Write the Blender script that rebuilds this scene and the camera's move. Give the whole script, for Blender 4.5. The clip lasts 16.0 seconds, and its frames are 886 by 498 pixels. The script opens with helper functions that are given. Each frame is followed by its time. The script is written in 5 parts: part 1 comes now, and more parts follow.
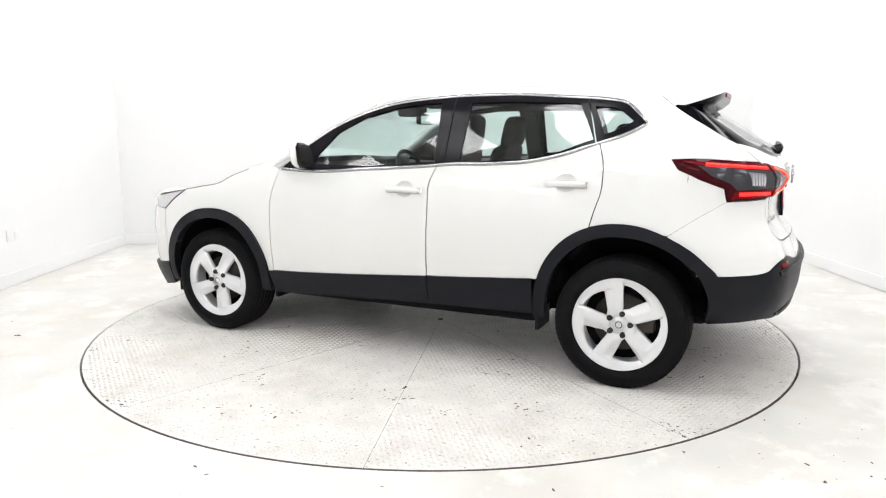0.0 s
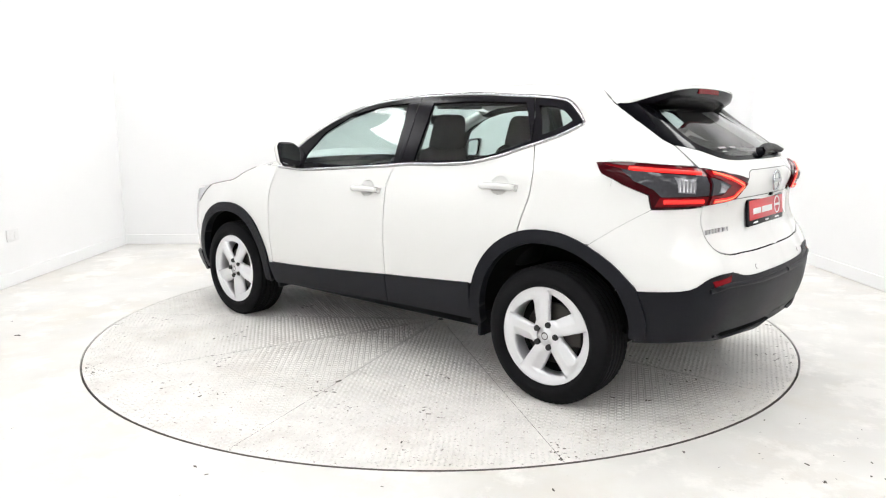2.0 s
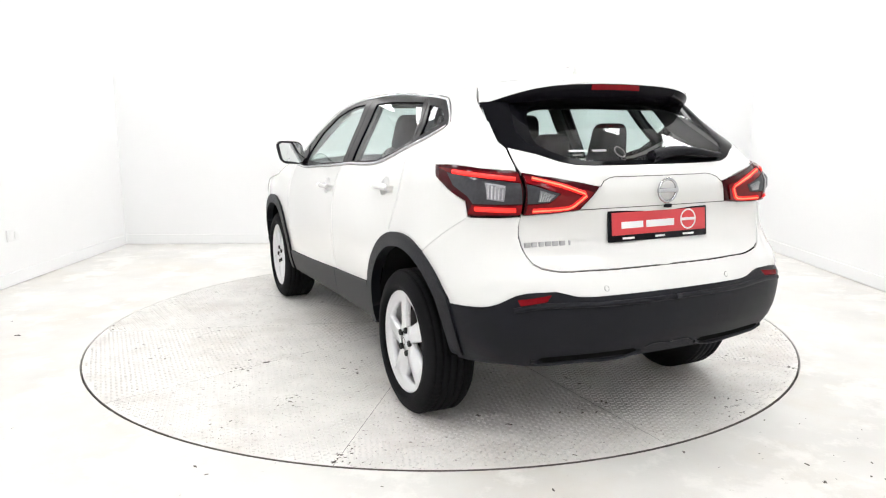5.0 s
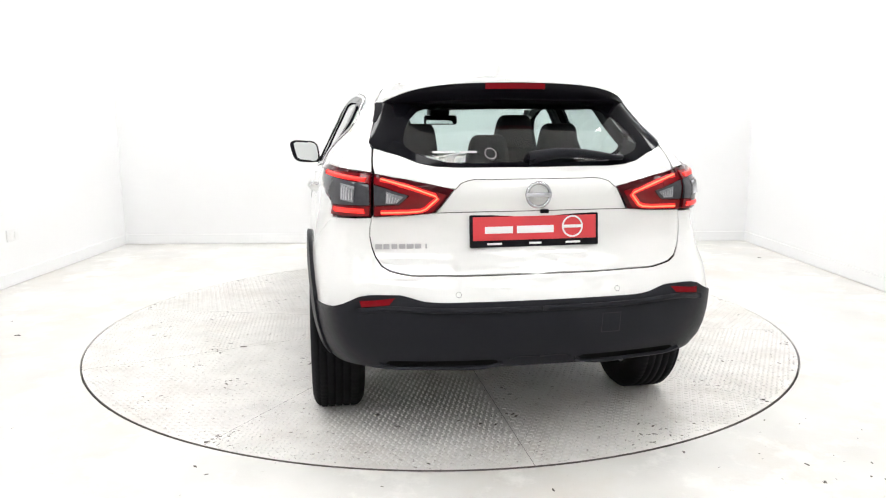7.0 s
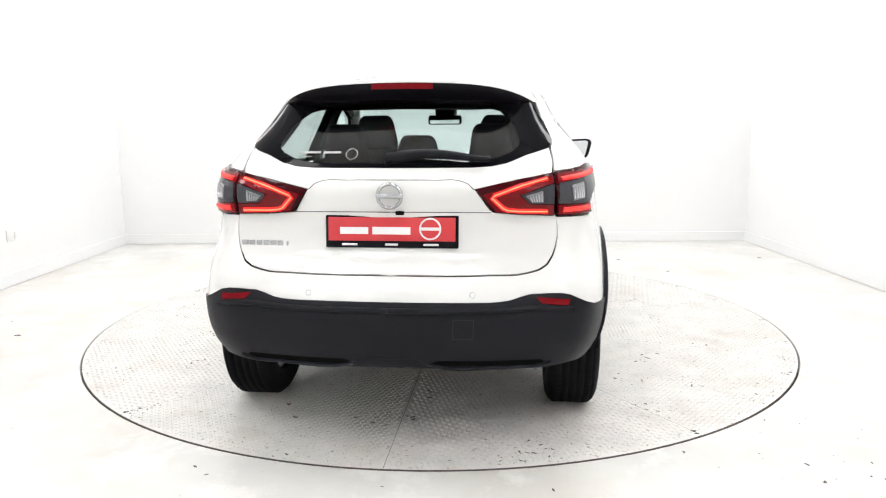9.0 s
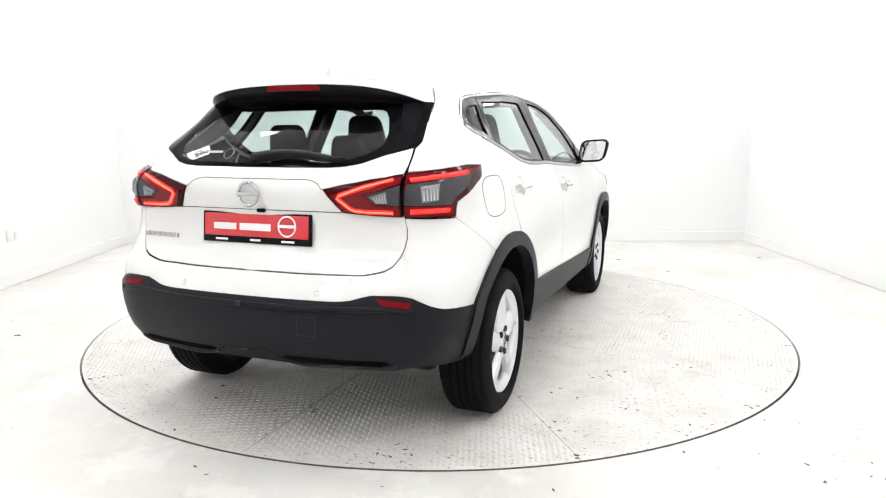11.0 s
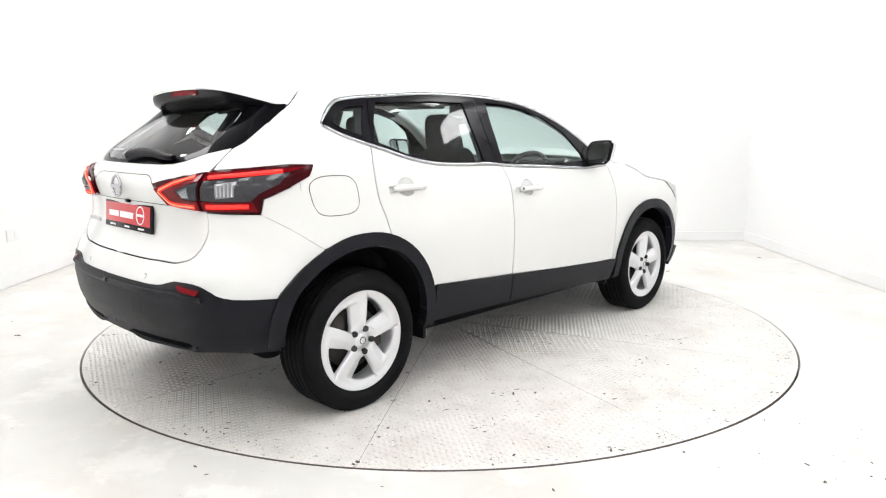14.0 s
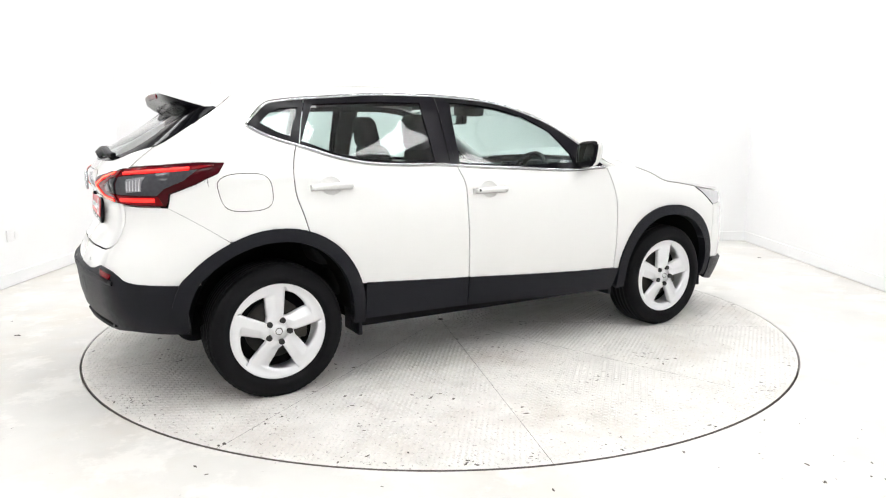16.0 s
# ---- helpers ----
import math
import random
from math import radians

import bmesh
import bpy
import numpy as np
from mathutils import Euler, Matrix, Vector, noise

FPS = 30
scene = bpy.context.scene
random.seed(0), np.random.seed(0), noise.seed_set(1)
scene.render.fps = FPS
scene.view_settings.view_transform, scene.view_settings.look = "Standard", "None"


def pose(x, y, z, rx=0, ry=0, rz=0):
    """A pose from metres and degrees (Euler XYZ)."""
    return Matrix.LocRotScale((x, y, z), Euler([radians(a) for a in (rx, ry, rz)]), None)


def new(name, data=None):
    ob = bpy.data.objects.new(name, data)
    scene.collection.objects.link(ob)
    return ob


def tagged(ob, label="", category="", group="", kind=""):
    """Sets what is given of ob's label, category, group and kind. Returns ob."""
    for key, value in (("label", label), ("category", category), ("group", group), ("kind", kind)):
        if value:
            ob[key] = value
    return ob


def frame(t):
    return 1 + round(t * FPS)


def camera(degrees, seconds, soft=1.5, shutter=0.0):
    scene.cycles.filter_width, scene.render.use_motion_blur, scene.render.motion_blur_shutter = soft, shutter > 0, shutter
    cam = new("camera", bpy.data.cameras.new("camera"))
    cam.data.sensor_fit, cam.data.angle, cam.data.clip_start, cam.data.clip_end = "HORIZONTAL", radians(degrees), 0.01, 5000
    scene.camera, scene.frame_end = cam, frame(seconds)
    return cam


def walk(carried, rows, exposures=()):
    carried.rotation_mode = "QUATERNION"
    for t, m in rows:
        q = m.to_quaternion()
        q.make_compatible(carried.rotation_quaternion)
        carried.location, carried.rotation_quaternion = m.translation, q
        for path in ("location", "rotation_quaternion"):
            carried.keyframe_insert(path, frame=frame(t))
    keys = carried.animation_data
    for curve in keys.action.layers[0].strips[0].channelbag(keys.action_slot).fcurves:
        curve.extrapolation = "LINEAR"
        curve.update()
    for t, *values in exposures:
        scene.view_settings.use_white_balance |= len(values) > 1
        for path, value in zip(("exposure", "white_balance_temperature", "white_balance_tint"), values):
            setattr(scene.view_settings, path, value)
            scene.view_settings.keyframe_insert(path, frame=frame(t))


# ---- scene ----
cam = camera(63.67, 16.0, soft=1.15)
EYE_POSE = pose(0, -4.859, 1.311, 0, 0, -0.24) @ pose(0, 0, 0, 90 - 9.492, 0, 0) @ pose(0, 0, 0, 0, 0, -0.29)
walk(cam, [(0.0, EYE_POSE), (16.0, EYE_POSE)], [(0.0, -.07), (3.5, -.06), (6.0, -.04), (8.0, 0.0), (16.0, 0.0)])

# ---- light: white photo booth under rows of ceiling panels ----
world = bpy.data.worlds.new("world")
scene.world = world
world.use_nodes = True
world.node_tree.nodes["Background"].inputs[0].default_value = (0.9, 0.95, 1.0, 1)
world.node_tree.nodes["Background"].inputs[1].default_value = 0.3
PANEL_GLOW = 11.9


# ---- materials ----
def material(name, colour, rough=0.5, metal=0.0, coat=0.0, spec=0.5, vary=0.0, vary_scale=3.0, bump=0.0, bump_scale=300.0,
             fine=0.0, fine_scale=60.0, rough_vary=0.0):
    m = bpy.data.materials.new(name)
    m.use_nodes = True
    nt = m.node_tree
    b = nt.nodes["Principled BSDF"]
    b.inputs["Base Color"].default_value = (*colour, 1)
    b.inputs["Roughness"].default_value = rough
    b.inputs["Metallic"].default_value = metal
    b.inputs["Coat Weight"].default_value = coat
    b.inputs["Coat Roughness"].default_value = 0.04
    b.inputs["Specular IOR Level"].default_value = spec
    tc = nt.nodes.new("ShaderNodeTexCoord")

    def noise_node(scale, detail=4):
        n = nt.nodes.new("ShaderNodeTexNoise")
        n.inputs["Scale"].default_value = scale
        n.inputs["Detail"].default_value = detail
        nt.links.new(tc.outputs["Object"], n.inputs["Vector"])
        return n

    if vary or fine:
        mix = nt.nodes.new("ShaderNodeMix")
        mix.data_type = "RGBA"
        mix.inputs["A"].default_value = (*[c * (1 - vary) for c in colour], 1)
        mix.inputs["B"].default_value = (*[min(1, c * (1 + vary)) for c in colour], 1)
        nt.links.new(noise_node(vary_scale).outputs["Fac"], mix.inputs["Factor"])
        out = mix.outputs["Result"]
        if fine:
            mix2 = nt.nodes.new("ShaderNodeMix")
            mix2.data_type, mix2.blend_type = "RGBA", "MULTIPLY"
            mix2.inputs["Factor"].default_value = fine
            ramp = nt.nodes.new("ShaderNodeValToRGB")
            ramp.color_ramp.elements[0].position, ramp.color_ramp.elements[1].position = 0.3, 0.6
            nt.links.new(noise_node(fine_scale, 8).outputs["Fac"], ramp.inputs["Fac"])
            nt.links.new(out, mix2.inputs["A"])
            nt.links.new(ramp.outputs["Color"], mix2.inputs["B"])
            out = mix2.outputs["Result"]
        nt.links.new(out, b.inputs["Base Color"])
    if rough_vary:
        mr = nt.nodes.new("ShaderNodeMapRange")
        mr.inputs["To Min"].default_value, mr.inputs["To Max"].default_value = rough - rough_vary, rough + rough_vary
        nt.links.new(noise_node(7).outputs["Fac"], mr.inputs["Value"])
        nt.links.new(mr.outputs["Result"], b.inputs["Roughness"])
    if bump:
        bp = nt.nodes.new("ShaderNodeBump")
        bp.inputs["Strength"].default_value = bump
        bp.inputs["Distance"].default_value = 0.002
        nt.links.new(noise_node(bump_scale, 3).outputs["Fac"], bp.inputs["Height"])
        nt.links.new(bp.outputs["Normal"], b.inputs["Normal"])
    return m


def pane_material(name, tint, gloss=1.0):
    m = bpy.data.materials.new(name)
    m.use_nodes = True
    nt = m.node_tree
    nt.nodes.remove(nt.nodes["Principled BSDF"])
    tr, gl = nt.nodes.new("ShaderNodeBsdfTransparent"), nt.nodes.new("ShaderNodeBsdfGlossy")
    tr.inputs["Color"].default_value = (*tint, 1)
    gl.inputs["Roughness"].default_value = 0.01
    gl.inputs["Color"].default_value = (gloss, gloss, gloss, 1)
    lw, mx = nt.nodes.new("ShaderNodeLayerWeight"), nt.nodes.new("ShaderNodeMixShader")
    lw.inputs["Blend"].default_value = 0.5
    pw, mr = nt.nodes.new("ShaderNodeMath"), nt.nodes.new("ShaderNodeMapRange")
    pw.operation = "POWER"
    pw.inputs[1].default_value = 5.0
    mr.inputs["To Min"].default_value, mr.inputs["To Max"].default_value = 0.043, 0.95
    nt.links.new(lw.outputs["Facing"], pw.inputs[0])
    nt.links.new(pw.outputs[0], mr.inputs["Value"])
    nt.links.new(mr.outputs["Result"], mx.inputs["Fac"])
    nt.links.new(tr.outputs[0], mx.inputs[1])
    nt.links.new(gl.outputs[0], mx.inputs[2])
    nt.links.new(mx.outputs[0], nt.nodes["Material Output"].inputs["Surface"])
    return m


def glow_material(name, colour, strength):
    m = bpy.data.materials.new(name)
    m.use_nodes = True
    b = m.node_tree.nodes["Principled BSDF"]
    b.inputs["Base Color"].default_value = (*colour, 1)
    b.inputs["Emission Color"].default_value = (*colour, 1)
    b.inputs["Emission Strength"].default_value = strength
    return m


def stained(m, colour, scale, low, high, amount):
    """Broad stains over a material's base colour."""
    nt = m.node_tree
    p = nt.nodes["Principled BSDF"]
    source = p.inputs["Base Color"].links[0].from_socket
    tc, n, r, mix = (nt.nodes.new(k) for k in ("ShaderNodeTexCoord", "ShaderNodeTexNoise", "ShaderNodeMapRange", "ShaderNodeMix"))
    n.inputs["Scale"].default_value, n.inputs["Detail"].default_value, n.inputs["Roughness"].default_value = scale, 9, 0.68
    r.inputs["From Min"].default_value, r.inputs["From Max"].default_value, r.inputs["To Max"].default_value = low, high, amount
    mix.data_type = "RGBA"
    mix.inputs["B"].default_value = (*colour, 1)
    nt.links.new(tc.outputs["Object"], n.inputs["Vector"])
    nt.links.new(n.outputs["Fac"], r.inputs["Value"])
    nt.links.new(r.outputs["Result"], mix.inputs["Factor"])
    nt.links.new(source, mix.inputs["A"])
    nt.links.new(mix.outputs["Result"], p.inputs["Base Color"])


WALL = material("wall_paint", (0.83, 0.83, 0.832), 0.7, vary=0.02, vary_scale=1.2, bump=0.15, bump_scale=90)
FLOOR = material("floor_paint", (0.69, 0.677, 0.65), 0.45, vary=0.04, vary_scale=1.1, fine=0.10, fine_scale=2.2, bump=0.2, bump_scale=60, rough_vary=0.1)
PLATE = material("plate_paint", (0.75, 0.73, 0.70), 0.42, vary=0.05, vary_scale=1.5, fine=0.16, fine_scale=5.0, bump=0.25, bump_scale=120, rough_vary=0.1)
TREAD = material("tread_paint", (0.75, 0.735, 0.71), 0.48, vary=0.05, vary_scale=2.0, fine=0.12, fine_scale=9.0)
GAP = material("gap_dark", (0.03, 0.03, 0.03), 0.9)
GRIME = material("grime", (0.10, 0.09, 0.08), 0.9, vary=0.4, vary_scale=40)
PAINT = material("white_car_paint", (0.765, 0.765, 0.75), 0.22, coat=1.0, vary=0.012, vary_scale=4)
PLASTIC = material("black_plastic", (0.0075, 0.0081, 0.0115), 0.42, spec=0.17, vary=0.15, vary_scale=8, bump=0.35, bump_scale=700)
DARK = material("underbody_black", (0.006, 0.006, 0.007), 0.9, spec=0.1, vary=0.3, vary_scale=6)
GLOSS = material("gloss_black", (0.007, 0.0065, 0.009), 0.2, spec=0.11)
CHROME = material("chrome", (0.52, 0.53, 0.55), 0.12, 1.0, vary=0.03)
SILVER = material("alloy_silver", (0.74, 0.745, 0.76), 0.30, 0.45, coat=0.4, vary=0.03, vary_scale=12)
STEEL = material("brake_steel", (0.045, 0.040, 0.036), 0.5, 0.3, vary=0.2, vary_scale=20)
RUBBER = material("tyre_rubber", (0.008, 0.008, 0.009), 0.7, spec=0.08, vary=0.25, vary_scale=15, bump=0.3, bump_scale=400)
FABRIC = material("seat_fabric", (0.014, 0.0145, 0.017), 0.9, spec=0.15, vary=0.25, vary_scale=20, bump=0.5, bump_scale=900)
TRIM = material("cabin_trim", (0.026, 0.027, 0.030), 0.6, spec=0.25, vary=0.15, vary_scale=9, bump=0.3, bump_scale=600)
LINER = material("headliner_grey", (0.17, 0.17, 0.168), 0.9, vary=0.05, bump=0.3, bump_scale=700)
GLASS = pane_material("side_glass", (0.74, 0.835, 0.815))
TINT = pane_material("rear_glass", (0.78, 0.86, 0.85))
FRIT = material("glass_edge_black", (0.004, 0.004, 0.0055), 0.06, spec=0.055)
MIRROR = material("mirror_glass", (0.75, 0.78, 0.78), 0.02, 1.0)
LENS_RED = material("lens_red", (0.17, 0.002, 0.005), 0.08, spec=0.25, vary=0.12, vary_scale=14)
LENS_DARK = material("lens_dark_red", (0.045, 0.0015, 0.004), 0.06, spec=0.14)
LENS_SMOKE = material("lens_smoke", (0.045, 0.045, 0.052), 0.06, spec=0.25, vary=0.3, vary_scale=60)
LENS_CLEAR = material("lens_clear", (0.50, 0.50, 0.52), 0.15, 0.3, spec=0.4, vary=0.25, vary_scale=90)
LED = glow_material("led_red", (1.0, 0.03, 0.02), 0.75)
LED_SOFT = glow_material("led_soft", (1.0, 0.010, 0.010), 0.42)
LED_HOT = glow_material("led_hot", (1.0, 0.20, 0.10), 1.35)
HEADLAMP = material("headlamp_lens", (0.62, 0.62, 0.64), 0.10, 0.2, coat=0.5, vary=0.15, vary_scale=25)
LENS_BULB = material("lens_bulb", (0.26, 0.26, 0.28), 0.15, 0.3, spec=0.4, vary=0.5, vary_scale=120)
REFLECTOR = material("reflector_red", (0.18, 0.004, 0.008), 0.25, spec=0.12, vary=0.2, vary_scale=60)
BADGE = material("badge_grey", (0.46, 0.46, 0.47), 0.3, 0.7, vary=0.1)
VOID = material("shade_black", (0.003, 0.003, 0.003), 0.9, spec=0.05)
PLATE_RED = material("plate_red", (0.62, 0.030, 0.040), 0.4, coat=0.3, vary=0.04)
BAR_WHITE = material("bar_white", (0.82, 0.82, 0.82), 0.5)
SOCKET = material("socket_plastic", (0.80, 0.80, 0.80), 0.4, vary=0.02)
DIFFUSER = glow_material("light_diffuser", (1.0, 1.0, 1.0), PANEL_GLOW)


stained(FLOOR, (0.58, 0.50, 0.39), 0.9, 0.49, 0.74, 0.46)
stained(FLOOR, (0.84, 0.82, 0.79), 2.6, 0.52, 0.60, 0.5)
stained(FLOOR, (0.28, 0.24, 0.20), 22.0, 0.66, 0.74, 0.6)
stained(PLATE, (0.42, 0.36, 0.30), 1.6, 0.50, 0.74, 0.5)
stained(PLATE, (0.15, 0.12, 0.10), 42.0, 0.585, 0.65, 0.8)
stained(TREAD, (0.46, 0.41, 0.36), 1.6, 0.52, 0.75, 0.4)
stained(TREAD, (0.22, 0.18, 0.15), 24.0, 0.60, 0.66, 0.7)


# ---- mesh helpers ----
def mesh_ob(name, verts, faces, mat, parent=None, label="", smooth=True):
    me = bpy.data.meshes.new(name)
    me.from_pydata([tuple(map(float, v)) for v in verts], [], [tuple(f) for f in faces])
    if smooth:
        me.polygons.foreach_set("use_smooth", [True] * len(me.polygons))
    me.materials.append(mat)
    me.update()
    ob = new(name, me)
    if parent is not None:
        ob.parent = parent
    if label:
        tagged(ob, label)
    return ob


def part(name, bm, mat, parent=None, label="", smooth=True):
    me = bpy.data.meshes.new(name)
    bmesh.ops.recalc_face_normals(bm, faces=bm.faces)
    bm.to_mesh(me)
    bm.free()
    if smooth:
        me.polygons.foreach_set("use_smooth", [True] * len(me.polygons))
        me.set_sharp_from_angle(angle=radians(38))
    me.materials.append(mat)
    ob = new(name, me)
    if parent is not None:
        ob.parent = parent
    if label:
        tagged(ob, label)
    return ob


def box(bm, lo, hi, bevel=0.0, m=None, seg=2):
    lo, hi = Vector(lo), Vector(hi)
    r = bmesh.ops.create_cube(bm, size=1.0, matrix=(m or Matrix()) @ Matrix.Translation((lo + hi) / 2) @ Matrix.Diagonal((*(hi - lo), 1)))
    if bevel:
        es = {e for v in r["verts"] for e in v.link_edges}
        bmesh.ops.bevel(bm, geom=list(es), offset=bevel, segments=seg, affect="EDGES", profile=0.5)


def lathe(profile, n=48, axis="x"):
    """Verts and faces of a profile of (radius, along) turned round the x axis."""
    vs, fs = [], []
    k = len(profile)
    for i in range(n):
        a = 2 * math.pi * i / n
        for r, h in profile:
            vs.append((h, r * math.cos(a), r * math.sin(a)))
    for i in range(n):
        j = (i + 1) % n
        for q in range(k - 1):
            fs.append((i * k + q, i * k + q + 1, j * k + q + 1, j * k + q))
    return vs, fs


def cubic(xs, ys, x):
    """Smooth curve through (xs, ys), at x; ys may be rows."""
    xs, ys = np.asarray(xs, float), np.asarray(ys, float)
    x = np.clip(np.asarray(x, float), xs[0], xs[-1])
    m = np.gradient(ys, xs, axis=0)
    d = np.diff(ys, axis=0) / np.diff(xs).reshape((-1,) + (1,) * (ys.ndim - 1))
    for k in range(1, len(xs) - 1):
        m[k] = np.where(d[k - 1] * d[k] <= 0, 0, m[k])
    i = np.clip(np.searchsorted(xs, x, side="right") - 1, 0, len(xs) - 2)
    h = xs[i + 1] - xs[i]
    t = (x - xs[i]) / h
    if ys.ndim > 1:
        h, t = h[..., None], t[..., None]
    return (2 * t**3 - 3 * t**2 + 1) * ys[i] + (t**3 - 2 * t**2 + t) * h * m[i] + (3 * t**2 - 2 * t**3) * ys[i + 1] + (t**3 - t**2) * h * m[i + 1]


# ---- the car's skin: half width by height and length, wrapped round nose and tail ----
SKIN_Z = (.2, .35, .5, .65, .8, .97, 1.07, 1.16, 1.35, 1.48, 1.56)
SKIN_Y = (-1.45, -.9, -.2, .6, 1.35)
HALF_WIDTH = (
    (.80, .80, .80, .80, .80), (.86, .855, .85, .85, .86), (.885, .88, .87, .87, .885), (.89, .89, .885, .885, .89),
    (.88, .89, .89, .885, .885), (.85, .865, .87, .865, .86), (.835, .835, .84, .835, .80), (.81, .80, .80, .79, .72),
    (.66, .70, .705, .69, .60), (.58, .62, .64, .61, .52), (.48, .54, .56, .52, .42))
TAIL_PLAN = ((1, -1.45), (.99, -1.6), (.965, -1.75), (.925, -1.88), (.86, -1.985), (.75, -2.06), (.6, -2.11), (.4, -2.145), (.2, -2.16), (0, -2.165))
NOSE_PLAN = ((1, 1.35), (.984, 1.54), (.947, 1.71), (.872, 1.86), (.755, 1.972), (.573, 2.052), (.34, 2.10), (0, 2.122))
TAIL_RISE = ((.2, .02), (.3, -.04), (.40, -.055), (.45, -.078), (.58, -.098), (.63, -.102), (.662, -.084), (.74, -.05), (.82, .005), (.90, .03), (.97, .032), (1.03, .015), (1.08, 0.), (1.13, .03), (1.2, .08), (1.33, .2), (1.48, .34), (1.56, .42))
TAIL_TUCK = ((.2, .15), (.35, .085), (.42, .032), (.50, .008), (.65, 0.), (1.56, 0.))
TAIL_FLAT = ((.2, .036), (.66, .038), (.75, .036), (.92, .03), (1.06, .02), (1.2, .03), (1.3, .08), (1.42, .16), (1.56, .2))
TAIL_CORNER = ((.2, 0), (.64, 0), (.72, .028), (1.0, .028), (1.12, .006), (1.2, 0), (1.56, 0))
NOSE_RISE = ((.2, -.05), (.4, -.005), (.6, 0), (.8, -.02), (.9, -.06), (1.0, -.2), (1.1, -.5))


def along(plan):
    c = np.array(plan, float)
    p = c * np.array([.86, 1.])
    return np.r_[0, np.cumsum(np.hypot(*np.diff(p, axis=0).T))], c


TAIL_D, TAIL_C = along(TAIL_PLAN)
NOSE_D, NOSE_C = along(NOSE_PLAN)
TAIL, NOSE = -1.45 - TAIL_D[-1], 1.35 + NOSE_D[-1]


def half_width(y, z):
    w, ys = cubic(SKIN_Z, HALF_WIDTH, z), np.array(SKIN_Y)
    y = np.clip(y, ys[0], ys[-1])
    i = np.clip(np.searchsorted(ys, y, side="right") - 1, 0, len(ys) - 2)
    h = ys[i + 1] - ys[i]
    t, g = (y - ys[i]) / h, np.gradient(w, ys, axis=-1)

    def pick(a, k):
        return np.take_along_axis(a, k[..., None], -1)[..., 0]
    return (2 * t**3 - 3 * t**2 + 1) * pick(w, i) + (t**3 - 2 * t**2 + t) * h * pick(g, i) + (3 * t**2 - 2 * t**3) * pick(w, i + 1) + (t**3 - t**2) * h * pick(g, i + 1)


def skin(s, z):
    """The point of the right-hand skin at the way s along the flank (its y on the side) and the height z."""
    s, z = np.broadcast_arrays(np.asarray(s, float), np.asarray(z, float))
    shape, s, z = s.shape, s.ravel(), z.ravel()
    r, f = cubic(TAIL_D, TAIL_C, -1.45 - s), cubic(NOSE_D, NOSE_C, s - 1.35)
    y = np.where(s < -1.45, r[:, 1], np.where(s > 1.35, f[:, 1], s))
    k = np.where(s < -1.45, r[:, 0], np.where(s > 1.35, f[:, 0], 1.))
    b = np.clip((-1.25 - s) / .75, 0, 1)
    fb = np.clip((s - 1.1) / .8, 0, 1)
    x = k * half_width(y, z) * (1 - cubic(*np.array(TAIL_TUCK).T, z) * np.clip((-1.45 - s) / .5, 0, 1))
    c = np.where(s < -1.45, np.clip((1 - k) / .5, 0, 1), 0)
    y = y + cubic(*np.array(TAIL_FLAT).T, z) * c * c * (3 - 2 * c)
    y = y - cubic(*np.array(TAIL_CORNER).T, z) * np.where(s < -1.45, np.exp(-((k - .78) / .13) ** 2), 0)
    y = y + cubic(*np.array(TAIL_RISE).T, z) * b * b * (3 - 2 * b) + cubic(*np.array(NOSE_RISE).T, z) * fb * fb * (3 - 2 * fb)
    return np.stack([x, y, z], -1).reshape(shape + (3,))


def skin_normal(s, z):
    e = 0.004
    n = np.cross(skin(s + e, z) - skin(s - e, z), skin(s, z + e) - skin(s, z - e))
    return n / (np.linalg.norm(n, axis=-1, keepdims=True) + 1e-12)


def half_plane(poly, axis, limit, keep_above):
    out = []
    for i, p in enumerate(poly):
        q = poly[i - 1]
        a, b = (q[axis] - limit, p[axis] - limit) if keep_above else (limit - q[axis], limit - p[axis])
        if (a < 0) != (b < 0):
            t = a / (a - b)
            c = [q[0] + t * (p[0] - q[0]), q[1] + t * (p[1] - q[1])]
            c[axis] = limit
            out.append(tuple(c))
        if b >= 0:
            out.append(p)
    return out


